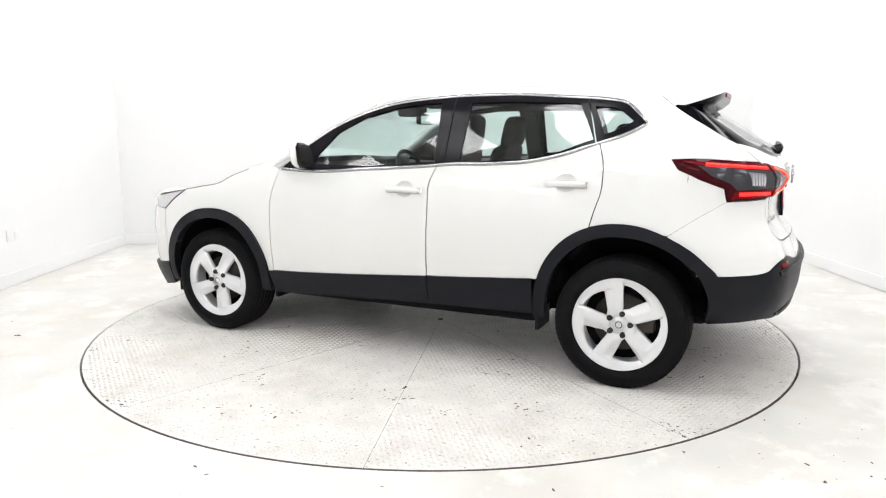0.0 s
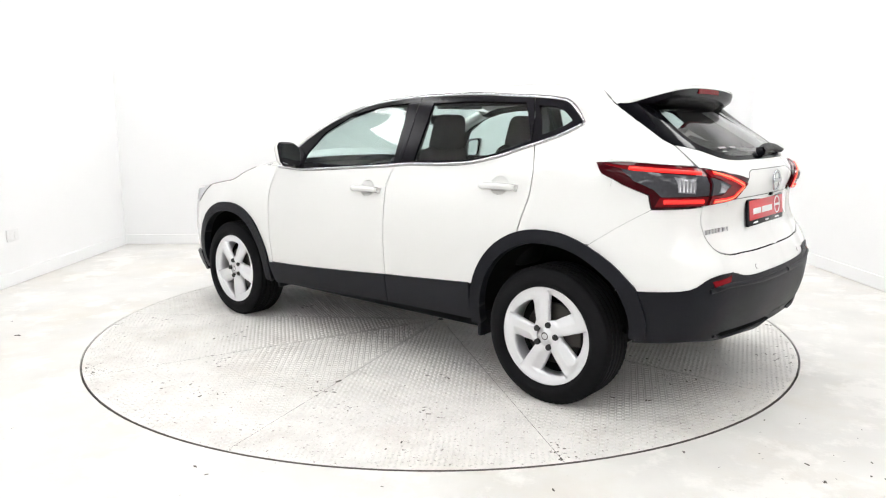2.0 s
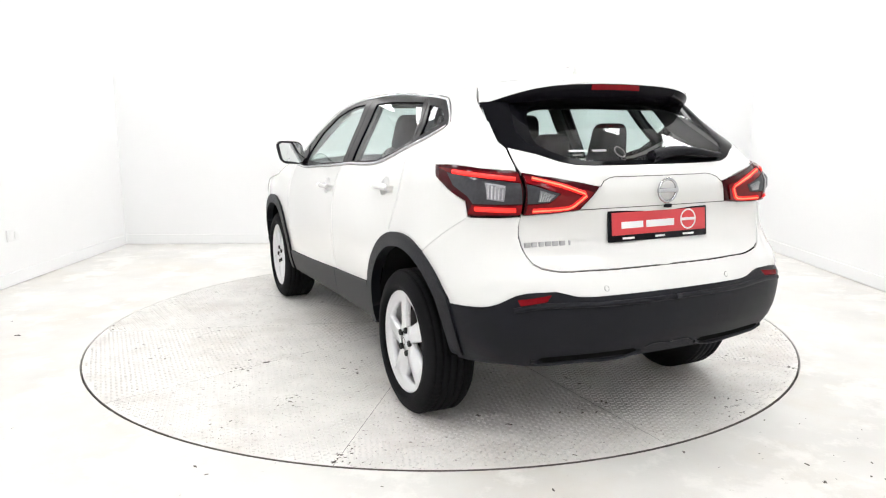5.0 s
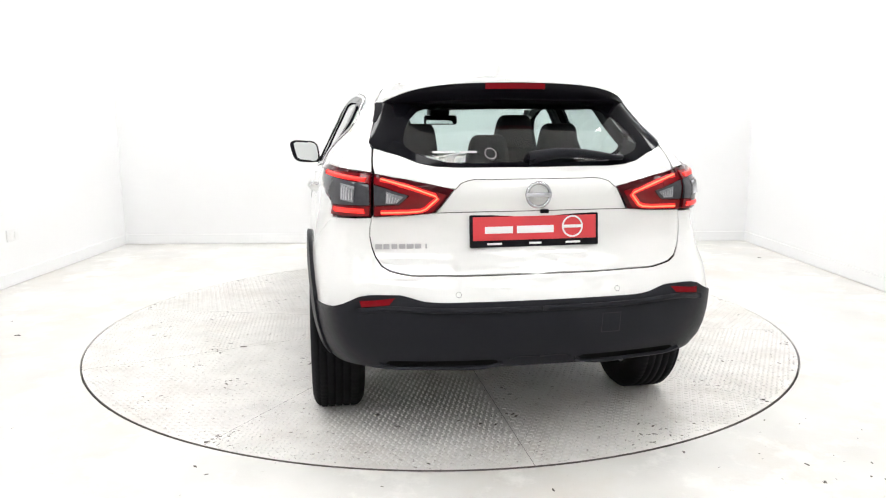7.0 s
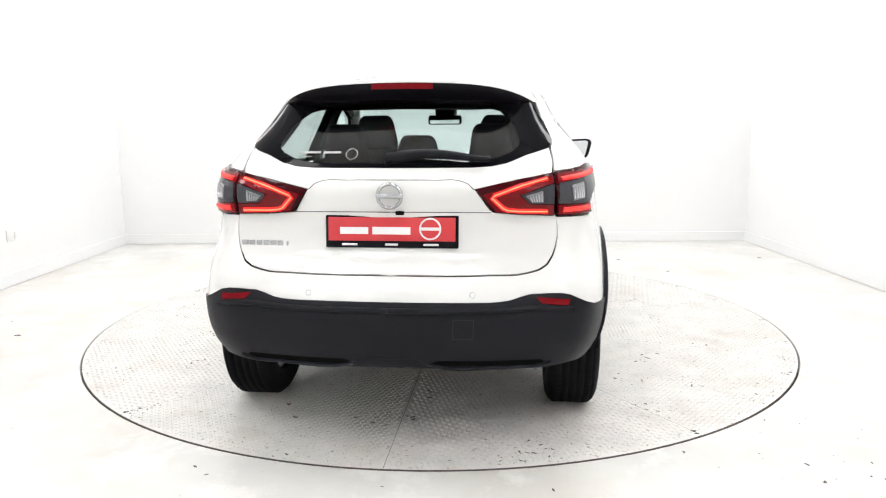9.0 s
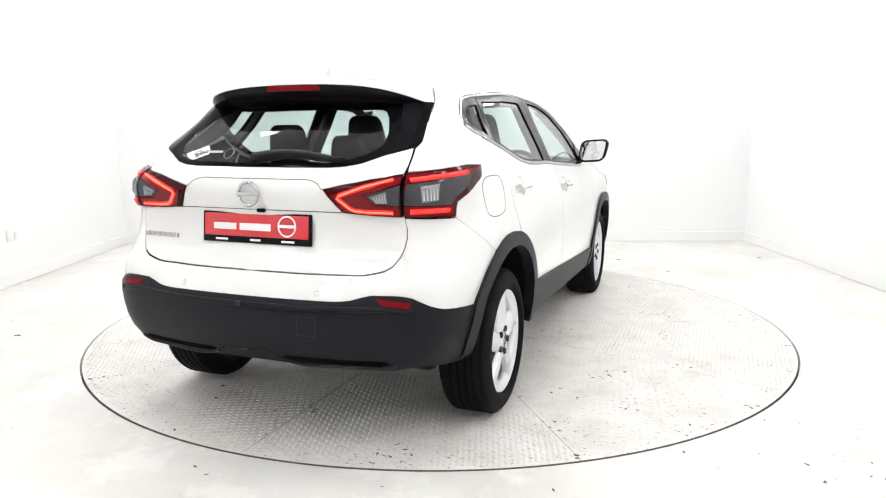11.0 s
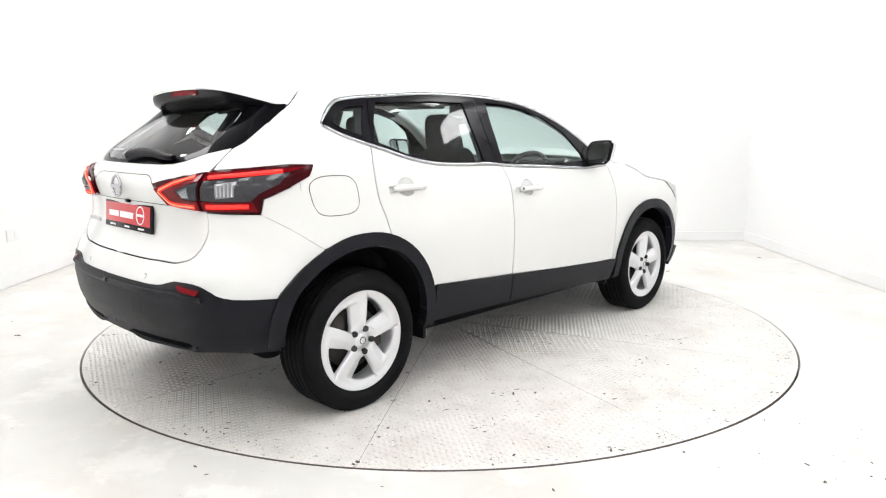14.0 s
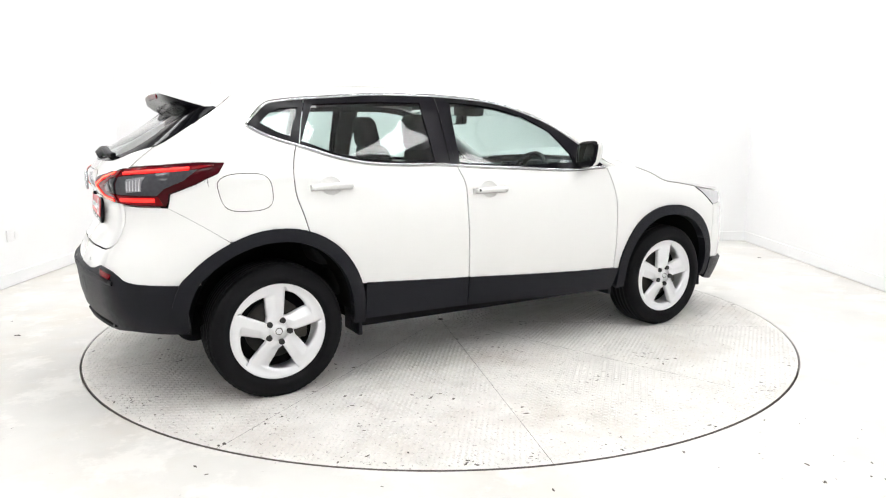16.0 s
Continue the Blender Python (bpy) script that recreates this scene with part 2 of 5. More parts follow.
def tiles_of(poly, step):
    """A flat outline cut into cells of a grid: points and faces. A cell that the outline crosses twice is cut smaller."""
    pts, index, faces = [], {}, []

    def add(cell):
        ids = []
        for p in cell:
            key = (round(p[0], 4), round(p[1], 4))
            if key not in index:
                index[key] = len(pts)
                pts.append(p)
            if not ids or (ids[-1] != index[key] and ids[0] != index[key]):
                ids.append(index[key])
        if len(ids) > 2 and len(set(ids)) == len(ids):
            faces.append(ids)

    def bridged(cell, a0, a1, b0, b1):
        e = 1e-7
        for i, p in enumerate(cell):
            q = cell[i - 1]
            if abs(q[1] - b0) < e and abs(p[1] - b0) < e and p[0] < q[0] - e or abs(q[1] - b1) < e and abs(p[1] - b1) < e and p[0] > q[0] + e:
                return True
            if abs(q[0] - a0) < e and abs(p[0] - a0) < e and p[1] > q[1] + e or abs(q[0] - a1) < e and abs(p[0] - a1) < e and p[1] < q[1] - e:
                return True
        return False

    def clip(cell, a0, a1, b0, b1):
        for axis, limit, above in ((0, a0, True), (0, a1, False), (1, b0, True), (1, b1, False)):
            cell = half_plane(cell, axis, limit, above) if len(cell) > 2 else []
        return cell

    def cut(source, poly, a0, a1, b0, b1, depth):
        cell = clip(source, a0, a1, b0, b1)
        if len(cell) < 3 or abs(sum(cell[k - 1][0] * cell[k][1] - cell[k][0] * cell[k - 1][1] for k in range(len(cell)))) < 2e-7:
            return
        if depth and bridged(cell, a0, a1, b0, b1):
            am, bm_ = (a0 + a1) / 2, (b0 + b1) / 2
            for q in ((a0, am, b0, bm_), (am, a1, b0, bm_), (a0, am, bm_, b1), (am, a1, bm_, b1)):
                cut(poly, poly, *q, depth - 1)
        else:
            add(cell)
    for poly in (poly if isinstance(poly[0], list) else [poly]):
        area = sum(poly[i - 1][0] * poly[i][1] - poly[i][0] * poly[i - 1][1] for i in range(len(poly)))
        poly = [tuple(p) for p in (poly if area > 0 else poly[::-1])]
        s0, s1 = min(p[0] for p in poly), max(p[0] for p in poly)
        for i in range(math.floor(s0 / step), math.ceil(s1 / step)):
            strip = half_plane(half_plane(poly, 0, i * step, True), 0, (i + 1) * step, False)
            if len(strip) < 3:
                continue
            z0, z1 = min(p[1] for p in strip), max(p[1] for p in strip)
            for j in range(math.floor(z0 / step), math.ceil(z1 / step)):
                cut(strip, poly, i * step, (i + 1) * step, j * step, (j + 1) * step, 4)
    return pts, faces


def panel(name, poly, mat, parent, side=1, lift=0.0, flange=0.018, step=0.05, label="", whole=False, bulge=0.0):
    """A piece of the skin inside an outline of (s, z), with its edges turned in. side: 1 right, -1 left; whole: both halves in one."""
    pts, faces = tiles_of(poly, step)
    a = np.array(pts)
    n = skin_normal(a[:, 0], a[:, 1])
    p = skin(a[:, 0], a[:, 1]) + n * lift
    if bulge:
        d = np.min([np.hypot(a[:, 0] - ((1 - t) * q[0] + t * r[0]), a[:, 1] - ((1 - t) * q[1] + t * r[1]))
                    for q, r in zip(poly, poly[1:] + poly[:1]) for t in np.linspace(0, 1, 9)], axis=0)
        p += n * (bulge * np.clip(d / 0.05, 0, 1) ** 0.6)[:, None]
    verts, out = p.tolist(), [list(f) for f in faces]
    if flange:
        count = {}
        for f in faces:
            for i in range(len(f)):
                e = (f[i - 1], f[i])
                key = (min(e), max(e))
                count[key] = None if key in count else e
        ring = {}
        for e in count.values():
            if e is None or (whole and all(a[v, 0] < TAIL + 0.004 or a[v, 0] > NOSE - 0.004 for v in e)):
                continue
            for v in e:
                if v not in ring:
                    ring[v] = (len(verts), len(verts) + 1)
                    verts += [p[v].tolist(), (p[v] - n[v] * flange).tolist()]
            (a0, a1), (b0, b1) = ring[e[0]], ring[e[1]]
            out.append([b0, a0, a1, b1])
    if whole:
        k = len(verts)
        verts += [(-v[0], v[1], v[2]) for v in verts[:k]]
        out += [[i + k for i in f[::-1]] for f in out]
        bm = bmesh.new()
        vs = [bm.verts.new(v) for v in verts]
        for f in out:
            bm.faces.new([vs[i] for i in f])
        mid = [v for i, v in enumerate(vs) if i % k < len(pts) and abs(v.co.x) < 0.003]
        bmesh.ops.remove_doubles(bm, verts=mid, dist=0.0025)
        me = bpy.data.meshes.new(name)
        bm.to_mesh(me)
        bm.free()
        me.polygons.foreach_set("use_smooth", [True] * len(me.polygons))
        me.materials.append(mat)
        ob = new(name, me)
        ob.parent = parent
        return tagged(ob, label) if label else ob
    if side < 0:
        verts = [(-v[0], v[1], v[2]) for v in verts]
        out = [f[::-1] for f in out]
    return mesh_ob(name, verts, out, mat, parent, label)


def fine(line, step=0.03):
    """A smooth line through points of (s, z), in short steps."""
    line = np.array(line, float)
    d = np.r_[0, np.cumsum(np.hypot(*np.diff(line, axis=0).T))]
    t = np.linspace(0, d[-1], max(2, int(d[-1] / step) + 1))
    return cubic(d, line, t) if len(line) > 2 else np.stack([np.interp(t, d, line[:, k]) for k in (0, 1)], -1)


def bead(name, line, mat, parent, side=1, width=0.014, height=0.006, lift=0.0, label="", closed=False, smooth_line=True):
    """A half-round strip laid along a line of (s, z) on the skin."""
    a = fine(line) if smooth_line else np.array(line, float)
    p, n = skin(a[:, 0], a[:, 1]), skin_normal(a[:, 0], a[:, 1])
    if closed:
        t = np.roll(p, -1, 0) - np.roll(p, 1, 0)
    else:
        t = np.gradient(p, axis=0)
    w = np.cross(n, t)
    w /= np.linalg.norm(w, axis=1, keepdims=True)
    prof = [(-.5, -.6), (-.5, .35), (-.3, .85), (0, 1), (.3, .85), (.5, .35), (.5, -.6)]
    verts, faces, k = [], [], len(prof)
    for i in range(len(p)):
        verts += [(p[i] + w[i] * u * width + n[i] * (lift + v * height)).tolist() for u, v in prof]
    for i in range(len(p) if closed else len(p) - 1):
        j = (i + 1) % len(p)
        faces += [(i * k + q, i * k + q + 1, j * k + q + 1, j * k + q) for q in range(k - 1)]
    if not closed:
        faces += [tuple(range(k)), tuple(range((len(p) - 1) * k, len(p) * k))[::-1]]
    if side < 0:
        verts = [(-v[0], v[1], v[2]) for v in verts]
        faces = [f[::-1] for f in faces]
    return mesh_ob(name, verts, faces, mat, parent, label)


# ---- the booth ----
X0, X1, Y0, Y1, CEIL = -3.70, 3.60, -6.6, 3.46, 3.3


def slab(name, lo, hi, mat, label, bevel=0.0):
    bm = bmesh.new()
    box(bm, lo, hi, bevel)
    return tagged(part(name, bm, mat, None, label, smooth=False), kind="structure", category=name.split("_")[0])


TABLE_R = 2.255


def floor():
    """Painted floor, round a pit for the turntable."""
    n = 160
    ring = [(math.cos(2 * math.pi * i / n), math.sin(2 * math.pi * i / n)) for i in range(n)]
    verts, faces = [], []
    r0 = TABLE_R + 0.008
    for c, s in ring:
        k = min(3.3 / max(abs(c), 1e-9), 3.3 / max(abs(s), 1e-9))
        verts += [(c * r0, s * r0, -0.12), (c * r0, s * r0, -0.004), (c * (r0 + .004), s * (r0 + .004), 0), (c * k, s * k, 0)]
    for i in range(n):
        j = (i + 1) % n
        for q in range(3):
            faces.append((i * 4 + q, i * 4 + q + 1, j * 4 + q + 1, j * 4 + q))
    k = len(verts)
    a, b, c, d = (X0 - .2, Y0 - .2), (X1 + .2, Y0 - .2), (X1 + .2, Y1 + .2), (X0 - .2, Y1 + .2)
    h = 3.3
    outer = [(a[0], a[1]), (b[0], b[1]), (c[0], c[1]), (d[0], d[1])]
    inner = [(-h, -h), (h, -h), (h, h), (-h, h)]
    verts += [(x, y, 0) for x, y in outer + inner]
    for i in range(4):
        j = (i + 1) % 4
        faces.append((k + i, k + j, k + 4 + j, k + 4 + i))
    ob = mesh_ob("floor", verts, faces, FLOOR, None, "white painted concrete floor with faint scuffs", smooth=False)
    return tagged(ob, category="floor", kind="structure")


floor()
slab("pit", (-2.6, -2.6, -0.3), (2.6, 2.6, -0.12), GAP, "dark pit under the turntable")
slab("wall_west", (X0 - .15, Y0 - .15, 0), (X0, Y1 + .15, CEIL), WALL, "plain white painted wall")
slab("wall_east", (X1, Y0 - .15, 0), (X1 + .15, Y1 + .15, CEIL), WALL, "plain white painted wall")
slab("wall_north", (X0, Y1, 0), (X1, Y1 + .15, CEIL), WALL, "plain white painted wall")
slab("wall_south", (X0, Y0 - .15, 0), (X1, Y0, CEIL), WALL, "plain white painted wall")
slab("ceiling", (X0 - .15, Y0 - .15, CEIL), (X1 + .15, Y1 + .15, CEIL + .1), WALL, "flat white ceiling")
slab("baseboard_west", (X0, Y0, 0.003), (X0 + .016, Y1 - .016, .115), WALL, "white painted skirting board", .004)
slab("baseboard_east", (X1 - .016, Y0, 0.003), (X1, Y1 - .016, .115), WALL, "white painted skirting board", .004)
slab("baseboard_north", (X0, Y1 - .016, 0.003), (X1, Y1, .115), WALL, "white painted skirting board", .004)


def ceiling_light(x, y, w, d):
    root = tagged(new("ceiling_light"), "square white ceiling light panel, switched on", "ceiling light", "ceiling light panels")
    root.location = (x, y, CEIL)
    bm = bmesh.new()
    for lo, hi in (((-w / 2, -d / 2, -.05), (w / 2, -d / 2 + .03, -.001)), ((-w / 2, d / 2 - .03, -.05), (w / 2, d / 2, -.001)),
                   ((-w / 2, -d / 2 + .03, -.05), (-w / 2 + .03, d / 2 - .03, -.001)), ((w / 2 - .03, -d / 2 + .03, -.05), (w / 2, d / 2 - .03, -.001))):
        box(bm, lo, hi)
    part("frame", bm, SOCKET, root, smooth=False)
    bm = bmesh.new()
    box(bm, (-w / 2 + .032, -d / 2 + .032, -.04), (w / 2 - .032, d / 2 - .032, -.02))
    part("diffuser", bm, DIFFUSER, root, "glowing diffuser", smooth=False)
    return root


# outer columns and the y=3.05 row are added, unseen, to brighten the walls
for lx in (-3.0, -1.65, 0.0, 1.65, 2.8):
    for ly in (-5.25, -3.68, -1.84, -0.10, 1.55, 3.05):
        ceiling_light(lx, ly, .62, .62)


def wall_socket():
    root = tagged(new("wall_socket"), "white double wall socket with a raised rim", "socket")
    root.matrix_world = pose(X0, 1.26, .43, 0, 0, 0)
    bm = bmesh.new()
    box(bm, (0.0005, -.085, -.05), (.012, .085, .05), .004)
    part("cover", bm, SOCKET, root)
    for y in (-.045, .045):
        bm = bmesh.new()
        box(bm, (.0125, y - .03, -.03), (.016, y + .03, .03), .001)
        part("outlet", bm, SOCKET, root)


wall_socket()


# ---- the turntable ----
def turntable():
    root = tagged(new("turntable"), "round white painted chequer-plate turntable flush with the floor", "turntable")
    n, sectors = 16, 10
    for k in range(sectors):
        a0, a1 = radians(18 + 36 * k), radians(54 + 36 * k)
        g = 0.0009
        verts, faces = [], []
        for i in range(n + 1):
            a = a0 + (a1 - a0) * i / n
            for r, z in ((.02, 0), (.6, 0), (1.2, 0), (1.8, 0), (TABLE_R - .003, 0), (TABLE_R, -.003), (TABLE_R, -.1)):
                b = a + (g / max(r, .05) if i == 0 else -g / max(r, .05) if i == n else 0)
                verts.append((r * math.cos(b), r * math.sin(b), z))
        for i in range(n):
            for q in range(6):
                faces.append((i * 7 + q, i * 7 + q + 1, i * 7 + q + 8, i * 7 + q + 7))
        mesh_ob("deck_plate", verts, faces, PLATE, root, smooth=False)
    bm = bmesh.new()
    bmesh.ops.create_cone(bm, cap_ends=True, segments=96, radius1=TABLE_R - .01, radius2=TABLE_R - .01, depth=.09, matrix=Matrix.Translation((0, 0, -.053)))
    part("core", bm, GAP, root, "dark steel core seen in the joints", smooth=False)
    # dark band puts the shade of the gap round the deck into colour
    verts, faces = [], []
    for i in range(160):
        c, sn = math.cos(math.pi * i / 80), math.sin(math.pi * i / 80)
        verts += [(c * (TABLE_R - .002), sn * (TABLE_R - .002), .0004), (c * (TABLE_R + .0012), sn * (TABLE_R + .0012), -.0015), (c * (TABLE_R + .0012), sn * (TABLE_R + .0012), -.1)]
        j = (i + 1) % 160
        faces += [(i * 3 + q, i * 3 + q + 1, j * 3 + q + 1, j * 3 + q) for q in range(2)]
    mesh_ob("edge_shade_band", verts, faces, GRIME, root, "dark edge band, coloured for the shade in the gap", smooth=False)
    # raised bars of the chequer plate, in crossed rows that follow each sector
    verts, faces = [], []
    pitch, hl, hw, h = .0245, .0106, .0038, .0036
    for k in range(sectors):
        mid = radians(36 + 36 * k)
        ux, uy = math.cos(mid), math.sin(mid)
        for i in range(1, int(TABLE_R / pitch) + 1):
            for j in range(-int(.75 / pitch) - 1, int(.75 / pitch) + 2):
                px_, py_ = i * pitch, j * pitch
                r = math.hypot(px_, py_)
                if r > TABLE_R - .025 or r < .05 or abs(math.atan2(py_, px_)) > radians(18) - .014 / r:
                    continue
                t = mid + radians(45 if (i + j) % 2 else -45)
                cx, cy = ux * px_ - uy * py_, uy * px_ + ux * py_
                c, s = math.cos(t), math.sin(t)
                b = len(verts)
                for du, dv, dz in ((-hl, 0, .0002), (-hl * .35, -hw, .0002), (hl * .35, -hw, .0002), (hl, 0, .0002), (hl * .35, hw, .0002), (-hl * .35, hw, .0002), (-hl * .55, 0, h), (hl * .55, 0, h)):
                    verts.append((cx + du * c - dv * s, cy + du * s + dv * c, dz))
                faces += [(b, b + 1, b + 6), (b + 1, b + 2, b + 7, b + 6), (b + 2, b + 3, b + 7), (b + 3, b + 4, b + 7), (b + 4, b + 5, b + 6, b + 7), (b + 5, b, b + 6)]
    tagged(mesh_ob("chequer_tread", verts, faces, TREAD, root, "raised bars of the chequer plate", smooth=False), kind="stuff")
    return root


def speck(name, verts_at, size, parent, seed, mat=GRIME):
    """A small crumb of dirt."""
    rnd = random.Random(seed)
    bm = bmesh.new()
    for k in range(4):
        bmesh.ops.create_icosphere(bm, subdivisions=1, radius=size * rnd.uniform(.3, .6), matrix=Matrix.Translation(
            (verts_at[0] + rnd.uniform(-size, size), verts_at[1] + rnd.uniform(-size, size), .003)) @ Matrix.Diagonal((1.4, .8, .3, 1)))
    return part(name, bm, mat, parent)


TABLE = turntable()


# ---- the car ----
def arch_line(cy, rx, rz, cz=.36, lo=-8, hi=188, n=28):
    """A wheel arch as (s, z), from its front foot over the top to its rear foot."""
    out = []
    for i in range(n + 1):
        a = radians(lo + (hi - lo) * i / n)
        c, s = math.cos(a), math.sin(a)
        out.append((cy + rx * math.copysign(abs(c) ** .92, c), cz + rz * math.copysign(abs(s) ** .92, s)))
    return out


FRONT_AXLE, REAR_AXLE, AXLE_Z = 1.238, -1.408, .335
ARCH_F, ARCH_R = (1.235, .425, .445), (-1.395, .43, .475)
CAR = tagged(new("car"), "white five-door crossover car with black cladding and silver wheels", "car")

# outlines on the flank, as (s, z)
BELT = [(.70, 1.078), (.433, 1.069), (.079, 1.088), (-.314, 1.112), (-.456, 1.124), (-.70, 1.13), (-.896, 1.144), (-1.062, 1.178), (-1.227, 1.231), (-1.368, 1.275), (-1.52, 1.33)]
RAIL = [(.535, 1.219), (.347, 1.338), (.166, 1.411), (-.015, 1.459), (-.236, 1.485), (-.409, 1.495), (-.708, 1.498), (-1.03, 1.480), (-1.274, 1.460), (-1.384, 1.442), (-1.479, 1.39)]
ROOF_EDGE = [(.80, 1.075), (.56, 1.228), (.36, 1.352), (.17, 1.428), (-.01, 1.476), (-.236, 1.503), (-.41, 1.513), (-.708, 1.517), (-1.03, 1.512), (-1.3, 1.508), (-1.55, 1.506), (-1.79, 1.505)]
GAP_F = [(.712, 1.078), (.732, 1.004), (.756, .902), (.764, .725), (.764, .442)]
GAP_B = [(-.369, 1.118), (-.332, 1.0), (-.336, .878), (-.328, .722), (-.322, .499)]
GAP_R = [(-1.258, 1.238), (-1.288, 1.154), (-1.294, 1.028), (-1.262, .902), (-1.24, .81)]
GLASS_F = [(.457, 1.112), (.447, 1.163), (.331, 1.298), (.158, 1.388), (-.023, 1.434), (-.173, 1.454), (-.322, 1.461), (-.346, 1.128), (.079, 1.104)]
GLASS_R = [(-.511, 1.456), (-.75, 1.46), (-1.12, 1.444), (-1.222, 1.26), (-1.054, 1.195), (-.881, 1.157), (-.70, 1.146), (-.497, 1.14)]
GLASS_Q = [(-1.20, 1.428), (-1.30, 1.421), (-1.36, 1.402), (-1.442, 1.352), (-1.385, 1.322), (-1.272, 1.282)]
CLAD_TOP = [(.80, .436), (.276, .459), (-.33, .497), (-.99, .54)]
CLAD_LOW = [(.80, .30), (.276, .315), (-.33, .335), (-.99, .345)]
TAIL_GAP = [(TAIL, .756), (-2.423, .757), (-2.27, .763), (-2.195, .788), (-2.150, .850), (-2.126, .94), (-2.130, .98)]
TAIL_GAP_UP = [(-2.115, 1.145), (-2.10, 1.171), (-2.084, 1.2), (-2.062, 1.238)]
HOOD_LINE = [(.74, 1.079), (.87, 1.083), (.968, 1.069), (1.094, 1.025), (1.173, .985), (1.35, .955), (1.515, .931)]
BUMPER_LINE = [(-1.70, .612), (-1.85, .622), (-1.99, .640), (-2.045, .657), (-2.078, .677), (-2.257, .689), (-2.33, .668), (-2.5, .660), (TAIL, .660)]
BUMPER_LOW = [(TAIL, .396), (-2.62, .394), (-2.5, .390), (-2.16, .386), (-2.03, .396), (-1.9, .38), (-1.78, .37)]


def offset(line, ds=0.0, dz=0.0):
    return [(p[0] + ds, p[1] + dz) for p in line]


def pts(line):
    return [tuple(p) for p in fine(line, .04)]


def on_line(line, s):
    a = fine(line, .01)
    o = np.argsort(a[:, 0])
    return (s, float(np.interp(s, a[o, 0], a[o, 1])))


def clear_of_arch(line, arch, grow=0.0):
    c, rx, rz = arch
    return [p for p in line if ((p[0] - c) / (rx + grow)) ** 2 + ((p[1] - .36) / (rz + grow)) ** 2 > 1]


def bowl(s, z, grow=0.0):
    return [(s + .005 + (.056 + grow) * math.cos(a), z + .010 + (.046 + grow) * math.sin(a)) for a in np.linspace(0, 2 * math.pi, 25)[:-1]]


def pierced(ring, hole):
    """An outline with a hole, as the two outlines fore and aft of the hole's middle."""
    mid = (min(p[0] for p in hole) + max(p[0] for p in hole)) / 2 + .0013
    out = []
    for fore in (True, False):
        part_ring, chain = half_plane(ring, 0, mid, fore), half_plane(hole, 0, mid, fore)
        on = [i for i, p in enumerate(chain) if abs(p[0] - mid) < 1e-9]
        cut_at = next(i for i in on if abs(chain[i - 1][0] - mid) < 1e-9)
        chain = chain[cut_at:] + chain[:cut_at]
        edges = [i for i, p in enumerate(part_ring) if abs(p[0] - mid) < 1e-9 and abs(part_ring[i - 1][0] - mid) < 1e-9]
        i = max(edges, key=lambda n: abs(part_ring[n][1] - part_ring[n - 1][1]))
        if abs(chain[0][1] - part_ring[i - 1][1]) > abs(chain[-1][1] - part_ring[i - 1][1]):
            chain = chain[::-1]
        out.append(part_ring[:i] + chain + part_ring[i:])
    return out


